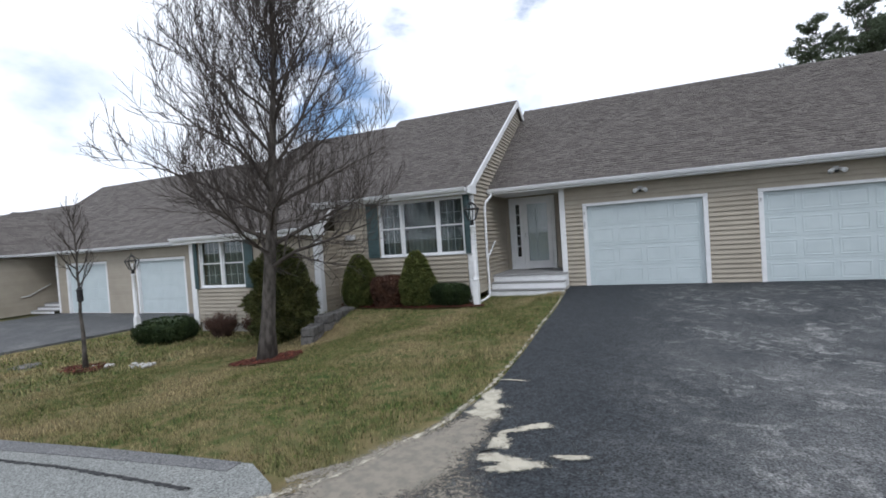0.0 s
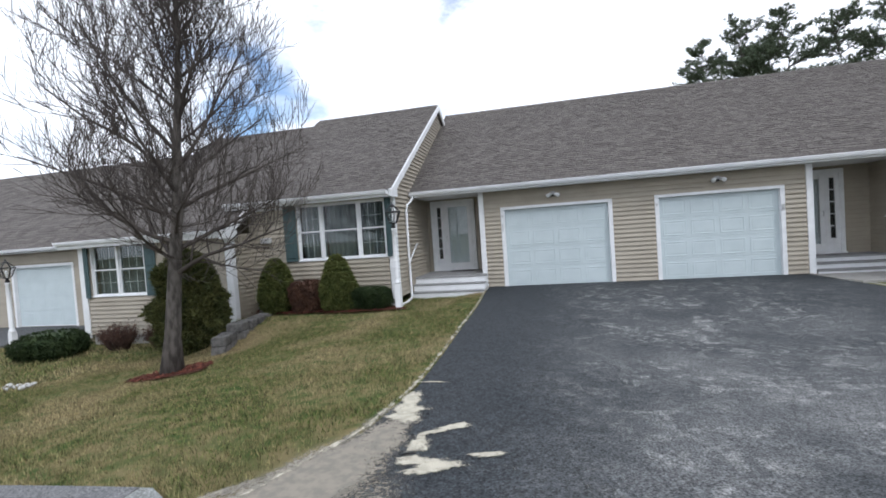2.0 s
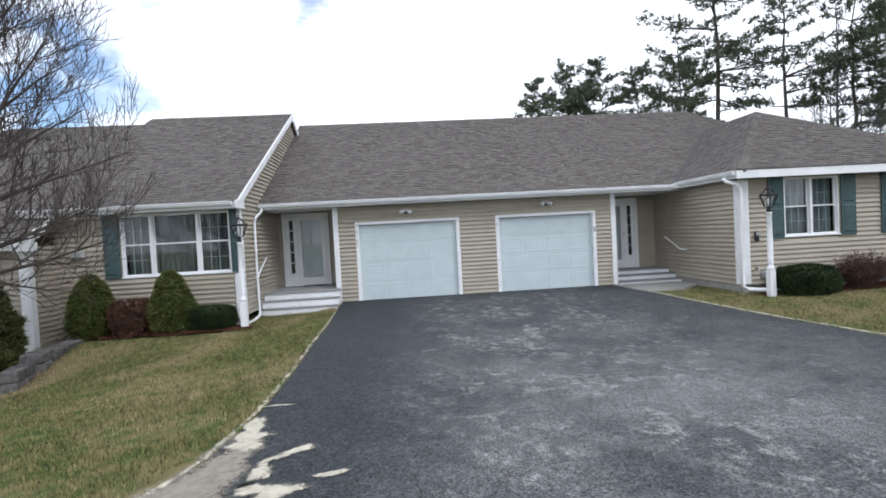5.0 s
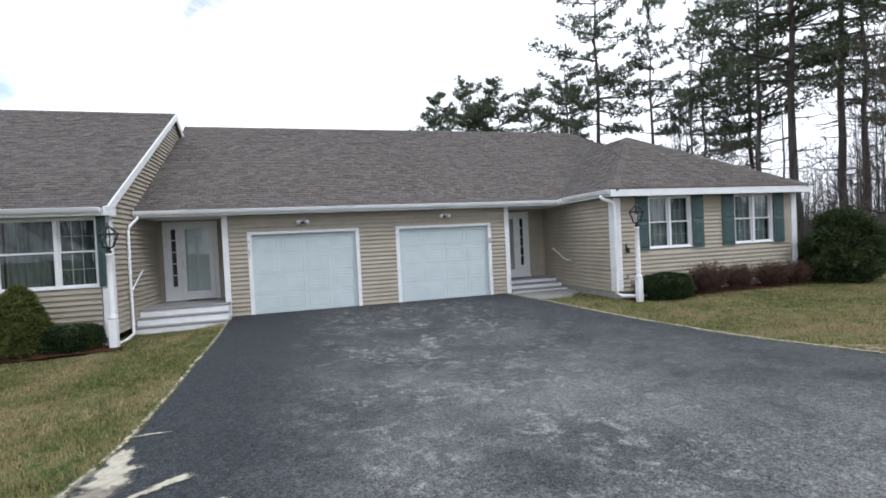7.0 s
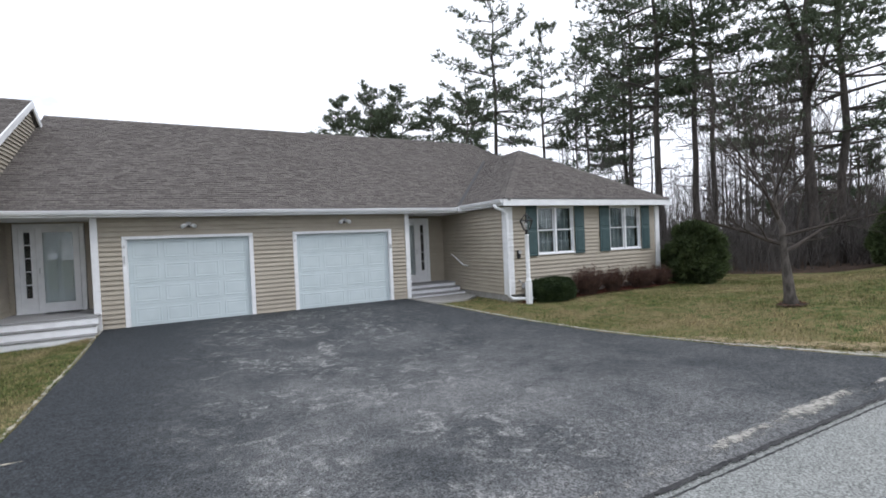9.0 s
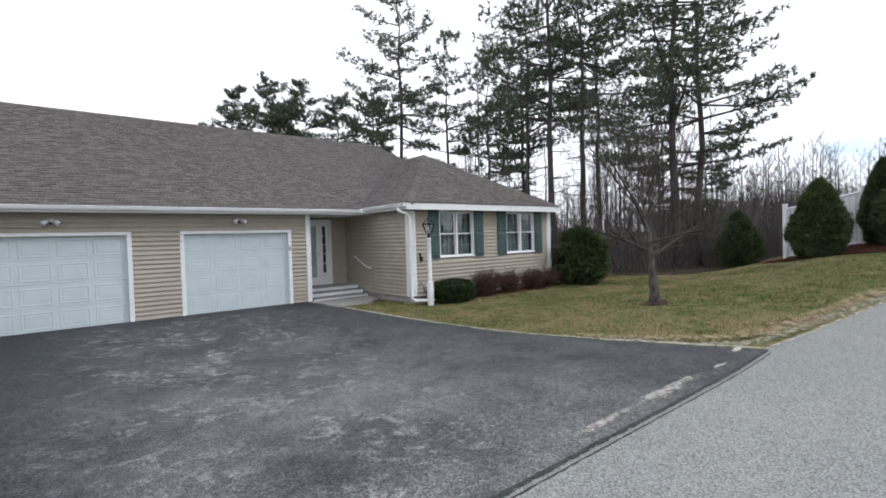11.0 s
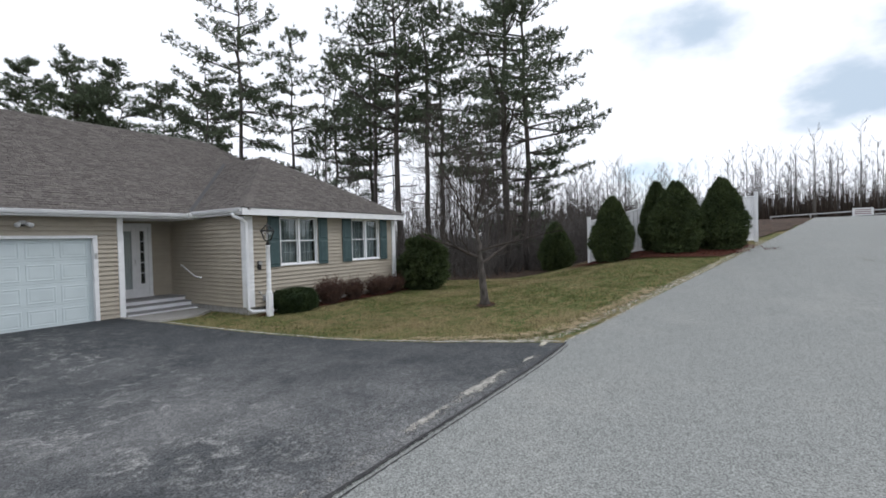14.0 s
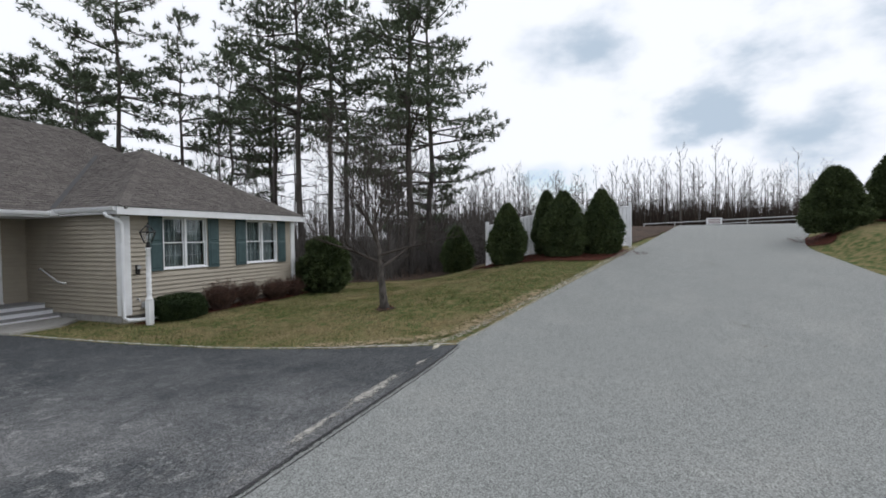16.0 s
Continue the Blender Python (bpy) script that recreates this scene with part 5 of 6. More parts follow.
def block(x, y, z, turn, sx=0.42, sy=0.3, sz=0.2, seed=0):
    rng = random.Random(seed)
    mb = MB()
    j = lambda v: v * rng.uniform(0.92, 1.05)
    c, s = math.cos(turn), math.sin(turn)
    pts = []
    for zz in (0, sz):
        for px, py in ((-sx, -sy), (sx, -sy), (sx, sy), (-sx, sy)):
            px, py = j(px) / 2, j(py) / 2
            pts.append((x + px * c - py * s, y + px * s + py * c, z + zz))
    mb.hexa(pts)
    return part("retaining_block", mb, STONE, stone_wall, bevel=0.018)


stone_wall = thing("retaining_wall", (-6.2, -3.6, -0.6), "stepped grey split-block retaining wall beside the arborvitae", "retaining wall")
for k, (x, y, n, base, turn, sx) in enumerate(((-5.48, -4.66, 2, -0.57, 0.25, 0.30), (-5.58, -4.33, 2, -0.565, 0.3, 0.32), (-5.6, -3.92, 3, -0.62, 0.2, 0.38), (-5.62, -3.56, 3, -0.625, 0.1, 0.36), (-5.64, -3.2, 3, -0.62, 0.05, 0.36), (-5.68, -2.84, 3, -0.615, -0.05, 0.36))):
    for i in range(n):
        block(x + 0.015 * (i % 2), y - 0.012 * i, base + 0.192 * i, turn + 0.05 * (i % 2), sx=sx, sz=0.184, seed=k * 9 + i)

rng = random.Random(77)
for cx, n in ((-9.4, 9), (-8.3, 14)):
    for _ in range(n):
        x, y, s = cx + rng.uniform(-0.35, 0.35), -6.6 + rng.uniform(-0.15, 0.15), rng.uniform(0.03, 0.07)
        mb = MB().lathe(x, y, [(s * 0.6, land(x, y) - 0.02), (s, land(x, y) + s * 0.3), (s * 0.7, land(x, y) + s * 0.7), (s * 0.2, land(x, y) + s * 0.8)], 7)
        tagged(part("pale_stone", mb, WHITE_STONE, smooth=True), "small pale landscape stone on the lawn", "stone", "pale stones on the lawn")
tagged(part("utility_cover", MB().lathe(-11.8, -6.9, [(0.3, land(-11.8, -6.9) - 0.05), (0.3, land(-11.8, -6.9) - 0.005), (0.26, land(-11.8, -6.9) + 0.005)], 16), STONE), "flat round concrete utility cover in the lawn", "utility cover")

# ---- lamp posts ----


def lamp_post(x, y, z, label):
    lamp = thing("lamp_post", (x, y, z), label, "lamp post", "white lamp posts")
    b = 0.07
    mb = MB().hexa([(x + sx * b, y + sy * b, z - 0.35) for sx, sy in ((-1, -1), (1, -1), (1, 1), (-1, 1))] + [(x + sx * b, y + sy * b, z + 0.58) for sx, sy in ((-1, -1), (1, -1), (1, 1), (-1, 1))])
    part("base_sleeve", mb, WHITE_PVC, lamp, bevel=0.006)
    part("post", MB().lathe(x, y, [(0.075, z + 0.58), (0.08, z + 0.60), (0.08, z + 0.63), (0.058, z + 0.66), (0.055, z + 0.72), (0.062, z + 0.78), (0.058, z + 0.80), (0.056, z + 1.4), (0.05, z + 1.86), (0.06, z + 1.87), (0.06, z + 1.90)], 16), WHITE_PVC, lamp, smooth=True)
    head = part("lantern", MB().lathe(x, y, [(0.045, z + 1.88), (0.05, z + 1.96), (0.035, z + 1.97), (0.035, z + 2.0), (0.085, z + 2.02), (0.085, z + 2.03)], 12), IRON, lamp, "black iron lantern with clear panes")
    r0, r1, za, zb = 0.09, 0.19, z + 2.03, z + 2.29
    for k in range(6):
        a, a2 = math.pi * k / 3, math.pi * (k + 1) / 3
        p = [(x + r * math.cos(t), y + r * math.sin(t)) for r, t in ((r0, a), (r1, a), (r0, a2), (r1, a2))]
        part("lantern_bar", MB().tube([(*p[0], za), (*p[1], zb)], 0.011, 5), IRON, head)
        part("lantern_pane", MB().extrude([(*p[0], za), (*p[2], za), (*p[3], zb), (*p[1], zb)], (0, 0, 0.002)), LANTERN_GLASS, head).visible_shadow = False
        part("lantern_bar", MB().tube([(*p[1], zb), (*p[3], zb)], 0.016, 5), IRON, head)
        part("lantern_bar", MB().tube([(*p[1], zb), (x + 0.06 * math.cos(a), y + 0.06 * math.sin(a), z + 2.42)], 0.010, 5), IRON, head)
    part("lantern_cap", MB().lathe(x, y, [(0.075, z + 2.41), (0.07, z + 2.43), (0.03, z + 2.46), (0.012, z + 2.48), (0.018, z + 2.50), (0.006, z + 2.53)], 12), IRON, head, smooth=True)
    part("bulb", MB().lathe(x, y, [(0.015, z + 2.03), (0.016, z + 2.09), (0.03, z + 2.15), (0.026, z + 2.2), (0.008, z + 2.22)], 10), WHITE, head, "clear white bulb", smooth=True)
    return lamp


lamp_post(9.70, -3.04, land(9.7, -3.04), "white turned lamp post with black lantern by the house corner")
lamp_post(-2.3, -2.4, land(-2.3, -2.4), "white turned lamp post with black lantern by the downspout")
lamp_post(-12.67, -3.68, land(-12.67, -3.68), "white turned lamp post of the neighbours beside their driveway")

# ---- shrubs ----


def tufts(mb, rng, p, n, size, out, spread=0.9, wide=0.28):
    """A small spray of pointed leaves round p, leaning along out."""
    for _ in range(n):
        d = (Vector(out) + Vector((rng.gauss(0, spread), rng.gauss(0, spread), rng.gauss(0, spread)))).normalized()
        s = d.cross(Vector((rng.uniform(-1, 1), rng.uniform(-1, 1), rng.uniform(-1, 1)))).normalized() * size * wide
        q = Vector(p)
        L = size * rng.uniform(0.6, 1.3)
        k = len(mb.v)
        mb.v += [tuple(q - s), tuple(q + s), tuple(q + d * L)]
        mb.f.append((k, k + 1, k + 2))


def raw(name, mb, material, parent, label="", kind=""):
    """Links a large leaf mesh without tidying it."""
    me = bpy.data.meshes.new(name)
    me.from_pydata(mb.v, [], mb.f)
    me.materials.append(material)
    ob = new(name, me)
    if parent:
        ob.parent = parent
        if parent.data is None:
            ob.matrix_parent_inverse = Matrix.Translation(-parent.location)
    return tagged(ob, label, kind=kind)


def clipped_shrub(name, x, y, rows, material, label, category, seed, n=1500, size=0.05, group="", upright=0.3, lump=0.10, squash=1.0, core=0.86):
    """A dense evergreen: a lumpy dark core and thousands of leaf sprays on it. rows: (radius, height) up the outline."""
    rng = random.Random(seed)
    z = land(x, y) - 0.02
    t = thing(name, (x, y, z), label, category, group)

    def radius(h):
        for (r0, h0), (r1, h1) in zip(rows, rows[1:]):
            if h0 <= h <= h1:
                return r0 + (r1 - r0) * (h - h0) / max(1e-6, h1 - h0)
        return 0.02

    def bulge(a, h):
        return 1 + lump * noise.noise(Vector((math.cos(a) * 1.6 + seed, math.sin(a) * 1.6, h * 2.4))) * 2

    top = rows[-1][1]
    inner = MB()
    sides, levels = 18, 12
    for i in range(levels + 1):
        h = top * i / levels
        for k in range(sides):
            a = 2 * math.pi * k / sides
            r = radius(h * 0.985) * core * bulge(a, h)
            inner.v.append((x + r * math.cos(a), y + r * math.sin(a) * squash, z + h * 0.97))
    for i in range(levels):
        for k in range(sides):
            a, b = i * sides + k, i * sides + (k + 1) % sides
            inner.f.append((a, b, b + sides, a + sides))
    inner.f.append(tuple(levels * sides + k for k in range(sides)))
    raw("inner_growth", inner, material, t)
    leaves = MB()
    for _ in range(n):
        h = top * (rng.random() ** 0.9)
        if rng.random() > (radius(h) + 0.12) / (max(r for r, _ in rows) + 0.12):
            continue
        a = rng.uniform(0, 2 * math.pi)
        r = radius(h) * bulge(a, h) * rng.uniform(0.82, 1.04)
        p = (x + r * math.cos(a), y + r * math.sin(a) * squash, z + h)
        slant = 1 if h > top * 0.8 else 0
        tufts(leaves, rng, p, 6, size * 1.4, (math.cos(a), math.sin(a), upright + slant), 0.6, 0.17)
    raw("foliage", leaves, material, t)
    part("stem", MB().tube([(x, y, z - 0.05), (x, y, z + 0.3)], 0.04, 6), BARK, t)
    return t


CONE = [(0.30, 0.0), (0.43, 0.15), (0.44, 0.45), (0.37, 0.8), (0.23, 1.15), (0.10, 1.32), (0.02, 1.36)]
clipped_shrub("dwarf_spruce", -5.54, -2.42, CONE, SPRUCE, "cone-shaped bright green dwarf spruce under the window", "shrub", 1, 3400, 0.05, "pair of dwarf spruces")
clipped_shrub("dwarf_spruce", -3.84, -2.42, CONE, SPRUCE, "cone-shaped bright green dwarf spruce beside the low hedge", "shrub", 2, 3400, 0.05, "pair of dwarf spruces")
clipped_shrub("barberry_shrub", -4.7, -2.42, [(0.38, 0.0), (0.44, 0.3), (0.44, 0.6), (0.36, 0.74), (0.02, 0.78)], RUST, "rust-brown clipped barberry between the dwarf spruces", "shrub", 3, 2200, 0.04)
clipped_shrub("boxwood_hedge", -3.0, -2.38, [(0.4, 0.0), (0.47, 0.2), (0.46, 0.4), (0.38, 0.5), (0.02, 0.54)], BOX, "low clipped boxwood hedge by the lamp post", "hedge", 4, 2600, 0.035, squash=0.72)
clipped_shrub("boxwood_hedge", -3.45, -2.3, [(0.36, 0.0), (0.42, 0.2), (0.4, 0.42), (0.3, 0.5), (0.02, 0.53)], BOX, "low clipped boxwood hedge by the dwarf spruce", "hedge", 5, 1800, 0.035, squash=0.72)
clipped_shrub("arborvitae", -6.72, -4.05, [(0.5, 0.0), (0.66, 0.4), (0.72, 1.0), (0.64, 1.5), (0.46, 1.95), (0.24, 2.2), (0.03, 2.3)], CEDAR_OLIVE, "broad dark green arborvitae beside the stone blocks", "shrub", 6, 6500, 0.085, lump=0.18)
clipped_shrub("boxwood_hedge", -11.1, -3.9, [(0.6, 0.0), (0.78, 0.2), (0.72, 0.45), (0.5, 0.6), (0.02, 0.64)], BOX, "clipped oval boxwood by the neighbours' wall", "hedge", 7, 2600, 0.045)
clipped_shrub("boxwood_hedge", 10.55, -3.05, [(0.62, 0.0), (0.72, 0.2), (0.7, 0.45), (0.55, 0.6), (0.02, 0.66)], BOX, "clipped oval boxwood beside the lamp post", "hedge", 8, 4000, 0.04, squash=0.6)
clipped_shrub("rhododendron", 16.6, -3.3, [(0.45, 0.0), (0.7, 0.4), (0.78, 1.0), (0.62, 1.5), (0.35, 1.85), (0.05, 2.0)], CEDAR, "large loose dark green rhododendron at the house end", "shrub", 9, 6500, 0.15, lump=0.42, core=0.74)
for k, (x, y, h, r) in enumerate(((23.4, -6.3, 2.2, 0.78), (20.6, -9.55, 2.45, 0.74), (22.3, -10.9, 2.7, 0.6), (21.2, -11.75, 2.6, 0.9), (21.9, -13.2, 2.6, 0.78))):
    clipped_shrub("arborvitae", x, y, [(r * 0.72, 0.0), (r * 0.97, h * 0.25), (r * 0.88, h * 0.5), (r * 0.5, h * 0.8), (r * 0.2, h * 0.95), (0.03, h)], CEDAR, "rounded dark green arborvitae before the white fence" if k else "small dark arborvitae at the wood's edge", "shrub", 20 + k, 4200, 0.10, "row of arborvitae", lump=0.14)
for k, (x, y, h, r) in enumerate(((24.9, -22.0, 2.6, 1.08), (26.2, -24.6, 2.9, 1.1), (27.8, -27.4, 2.9, 1.3))):
    clipped_shrub("arborvitae", x, y, [(r * 0.75, 0.0), (r, h * 0.25), (r * 0.9, h * 0.5), (r * 0.55, h * 0.8), (r * 0.2, h * 0.96), (0.03, h)], CEDAR, "large pointed arborvitae across the road", "shrub", 30 + k, 4600, 0.12, "arborvitae across the road", lump=0.14)


def twiggy_shrub(x, y, r, h, seed, label, n=240, squash=0.6):
    rng = random.Random(seed)
    z = land(x, y)
    t = thing("bare_shrub", (x, y, z), label, "shrub", "brown shrubs along the wall")
    mb, lv = MB(), MB()
    for _ in range(n):
        a, s = rng.uniform(0, 6.28), math.sqrt(rng.random())
        top = Vector((x + r * s * math.cos(a), y + r * s * math.sin(a) * squash, z + h * rng.uniform(0.55, 1.0) * (1 - 0.3 * s * s)))
        foot = Vector((x + r * 0.45 * s * math.cos(a), y + r * 0.4 * s * math.sin(a) * squash, z))
        mid = (top + foot) / 2 + Vector((rng.gauss(0, 0.04), rng.gauss(0, 0.04), 0.03))
        mb.tube([foot, mid, top], [0.007, 0.005, 0.002], 3, False)
        for _ in range(4):
            u = rng.uniform(0.4, 1.0)
            p = foot.lerp(top, u)
            q = p + Vector((rng.gauss(0, 0.07), rng.gauss(0, 0.07), abs(rng.gauss(0.06, 0.05))))
            mb.tube([p, q], [0.004, 0.0015], 3, False)
            tufts(lv, rng, q, 2, 0.035, (0, 0, 0.6), 0.9)
    raw("crown", mb, BROWN_TWIG, t, kind="stuff")
    raw("dry_foliage", lv, RUST, t, kind="stuff")


twiggy_shrub(11.9, -3.05, 0.62, 0.88, 51, "leafless brown twiggy shrub in the mulch bed", 420)
twiggy_shrub(12.95, -3.05, 0.5, 0.75, 52, "leafless brown twiggy shrub in the mulch bed", 300)
twiggy_shrub(14.2, -3.05, 0.62, 0.72, 53, "leafless reddish brown shrub in the mulch bed", 420)
twiggy_shrub(15.2, -3.0, 0.5, 0.7, 54, "leafless reddish brown shrub in the mulch bed", 320)
twiggy_shrub(-9.6, -3.35, 0.6, 0.7, 55, "leafless brown shrub under the neighbours' window", 300)
twiggy_shrub(-8.3, -3.3, 0.5, 0.6, 56, "leafless brown shrub under the neighbours' window", 240)

# ---- trees ----


def sway(rng, d, amount):
    return (d + Vector((rng.gauss(0, amount), rng.gauss(0, amount), rng.gauss(0, amount)))).normalized()


def limb(mb, rng, p, d, length, r, level, spec, up, thin=0.003, light=False):
    """A bent limb with side shoots. spec: per level (shoots, length share, angle)."""
    n = 5 if level < 2 else 3 if level == 2 else 2
    if light:
        n = (4, 3, 2)[level]
    pts, dirs = [Vector(p)], [Vector(d)]
    for i in range(n):
        d = sway(rng, d, 0.10)
        d = (d + Vector((0, 0, up * (0.6 if level == 0 else 1.0)))).normalized()
        pts.append(pts[-1] + d * (length / n))
        dirs.append(Vector(d))
    radii = [max(thin * 0.75, r * (1 - 0.82 * i / n)) for i in range(n + 1)]
    mb.tube(pts, radii, (4 if level == 0 else 3) if light else 6 if level < 2 else 4 if level == 2 else 3, False)
    if level >= len(spec):
        return
    shoots, share, angle = spec[level]
    for s in range(shoots):
        u = 0.18 + 0.8 * (s + rng.random()) / shoots
        i = min(int(u * n), n - 1)
        f = u * n - i
        q = pts[i].lerp(pts[i + 1], f)
        base = dirs[i]
        side = base.cross(Vector((rng.gauss(0, 1), rng.gauss(0, 1), rng.gauss(0, 1)))).normalized()
        a = radians(angle * rng.uniform(0.7, 1.25))
        nd = (base * math.cos(a) + side * math.sin(a)).normalized()
        limb(mb, rng, q, nd, length * share * rng.uniform(0.65, 1.2) * (1.15 - 0.55 * u), max(thin, radii[i] * 0.55), level + 1, spec, up, thin, light)


def bare_tree(x, y, seed, trunk_h, r, crown, limbs, spec, label, up=0.12, lean=(0, 0), low=0.35, z=None, group="", name="bare_tree", bark=None, thin=0.004, steep=0.0, stout=0.36):
    """A leafless tree: tapered trunk, limbs from low up, fine twigs."""
    rng = random.Random(seed)
    z = land(x, y) if z is None else z
    t = thing(name, (x, y, z), label, "tree", group)
    n = 8
    axis = [Vector((x + lean[0] * i / n + rng.gauss(0, 0.025) * (i > 1), y + lean[1] * i / n + rng.gauss(0, 0.025) * (i > 1), z - 0.1 + (trunk_h + 0.1) * i / n)) for i in range(n + 1)]
    rr = [r * (1.35 if i == 0 else 1.0 - 0.88 * (i / n) ** 0.9) for i in range(n + 1)]
    part("trunk", MB().tube(axis, rr, 12), bark or BARK, t, smooth=True)
    mb = MB()
    for k in range(limbs):
        u = low + (0.97 - low) * (k / max(1, limbs - 1)) ** 0.95
        i = min(int(u * n), n - 1)
        p = axis[i].lerp(axis[i + 1], u * n - i)
        a = k * 2.4 + rng.uniform(-0.4, 0.4)
        rise = 0.10 + steep + 1.3 * ((u - low) / (1 - low)) ** 1.2 + rng.uniform(-0.12, 0.15)
        d = Vector((math.cos(a), math.sin(a), rise)).normalized()
        reach = crown * (1.0 - 0.52 * ((u - low) / (1 - low)) ** 1.1) * rng.uniform(0.86, 1.06)
        limb(mb, rng, p, d, reach, max(0.016, rr[i] * stout), 0, spec, up, thin, bark is WOOD_TWIG)
    raw("crown", mb, bark or TWIG, t, kind="stuff")
    return t


def crowned_tree(x, y, seed, label, trunk_h, r, lean, fork, crown, limbs, shoots, rise, upward, thin=0.0035, mid=1.0, stout=(0.28, 0.44)):
    """A leafless tree whose limbs fill an egg-shaped crown and turn upwards. crown: (radius, height of its widest part, reach above, reach below)."""
    rng = random.Random(seed)
    z = land(x, y)
    t = thing("bare_tree", (x, y, z), label, "tree")
    n = 10
    axis = [Vector((x + lean[0] * i / n + rng.gauss(0, 0.03) * (i > 1), y + lean[1] * i / n + rng.gauss(0, 0.03) * (i > 1), z - 0.1 + (trunk_h + 0.1) * i / n)) for i in range(n + 1)]
    rr = [r * (1.4 if i == 0 else 1.0 - 0.9 * (i / n) ** 0.85) for i in range(n + 1)]
    part("trunk", MB().tube(axis, rr, 12), BARK, t, smooth=True)
    rad, wide_h, above, below = crown

    def room(p, d):
        s = 0.0
        while s < 6:
            q = p + d * s - Vector((x, y, z + wide_h))
            f = (q.z + wide_h) / trunk_h * mid
            q.x, q.y = q.x - lean[0] * f, q.y - lean[1] * f
            if (q.x * q.x + q.y * q.y) / (rad * rad) + (q.z / (above if q.z > 0 else below)) ** 2 > 1:
                break
            s += 0.12
        return s

    wood = MB()

    def grow(p, d, length, rb, level):
        k = (6, 5, 3, 2)[level]
        pts, dirs = [Vector(p)], [Vector(d)]
        for _ in range(k):
            d = sway(rng, d, (0.09, 0.11, 0.10, 0.12)[level])
            d = (d + Vector((0, 0, upward * (0.55, 0.8, 1.0, 1.0)[level]))).normalized()
            pts.append(pts[-1] + d * (length / k))
            dirs.append(Vector(d))
        radii = [max(thin * (0.6 if i == k else 1.0), rb * (1 - 0.8 * i / k)) for i in range(k + 1)]
        wood.tube(pts, radii, (7, 5, 4, 3)[level], False)
        if level == 3:
            return
        count, share, angle = shoots[level]
        count = max(2, int(count * min(1.3, 0.35 + length / (rad * (0.9, 0.45, 0.24)[level]))))
        for s in range(count):
            u = 0.12 + 0.86 * (s + rng.random()) / count
            i = min(int(u * k), k - 1)
            q = pts[i].lerp(pts[i + 1], u * k - i)
            side = dirs[i].cross(Vector((rng.gauss(0, 1), rng.gauss(0, 1), rng.gauss(0, 0.6)))).normalized()
            a = radians(angle * rng.uniform(0.7, 1.2))
            nd = (dirs[i] * math.cos(a) + side * math.sin(a) + Vector((0, 0, 0.48))).normalized()
            far_out = room(q, nd)
            reach = min(rad * share * rng.uniform(0.6, 1.25) * (1.2 - 0.5 * u), far_out * rng.uniform(0.7, 1.0) + 0.08)
            grow(q, nd, reach, max(thin, radii[i] * 0.5), level + 1)

    for k in range(limbs):
        u = fork + (0.96 - fork) * k / (limbs - 1)
        i = min(int(u * n), n - 1)
        p = axis[i].lerp(axis[i + 1], u * n - i)
        a = k * 2.4 + rng.uniform(-0.35, 0.35)
        d = Vector((math.cos(a), math.sin(a), rise + 1.5 * ((u - fork) / (1 - fork)) ** 1.1 + rng.uniform(-0.1, 0.2))).normalized()
        grow(p, d, max(0.5, room(p, d) * rng.uniform(0.72, 0.95)), max(0.012, rr[i] * rng.uniform(*stout)), 0)
    raw("crown", wood, TWIG, t, kind="stuff")
    return t


crowned_tree(-5.0, -6.45, 108, "leafless grey-barked shade tree with dense upright fine twigs", 6.9, 0.15, (0.75, 0.1), 0.25, (2.65, 2.4, 4.6, 1.2), 38, ((9, 0.40, 56), (5, 0.26, 48), (4, 0.16, 40)), 0.16, 0.085, thin=0.0042, mid=0.75, stout=(0.3, 0.46))
crowned_tree(12.45, -8.2, 102, "leafless small lawn tree with a forked trunk and airy crown", 2.7, 0.125, (-0.3, 0.15), 0.42, (2.15, 2.2, 3.6, 1.25), 10, ((7, 0.46, 50), (4, 0.28, 44), (3, 0.18, 40)), 0.30, 0.045, thin=0.004, mid=0.6, stout=(0.45, 0.75))
sapling = bare_tree(-9.65, -6.84, 103, 3.3, 0.05, 1.0, 14, [(5, 0.5, 36), (3, 0.5, 34)], "thin leafless sapling in a mulch ring", up=0.2, low=0.5, steep=0.6)
part("hanging_feeder", MB().lathe(-9.52, -6.9, [(0.02, land(-9.6, -6.9) + 1.42), (0.06, land(-9.6, -6.9) + 1.45), (0.055, land(-9.6, -6.9) + 1.66), (0.07, land(-9.6, -6.9) + 1.68), (0.01, land(-9.6, -6.9) + 1.76)], 10), IRON, sapling, "small dark feeder hung on the stem")
part("feeder_hook", MB().tube([(-9.64, -6.84, land(-9.6, -6.9) + 1.82), (-9.55, -6.88, land(-9.6, -6.9) + 1.84), (-9.52, -6.9, land(-9.6, -6.9) + 1.75)], 0.006, 5), IRON, sapling)

rng = random.Random(9)
wood_kinds = []
for k, (h, r, c, n) in enumerate(((11, 0.085, 2.6, 14), (9, 0.065, 2.0, 13), (13, 0.10, 2.7, 14))):
    wood_kinds.append(bare_tree(29 + 2.2 * k, -0.5 + 3.5 * k, 200 + k, h, r, c, n, [(6, 0.42, 34), (5, 0.48, 32)], "tall leafless tree in the wood behind the lawn", up=0.2, low=0.36, group="leafless wood trees", bark=WOOD_TWIG, thin=0.0075))
far_kinds = []
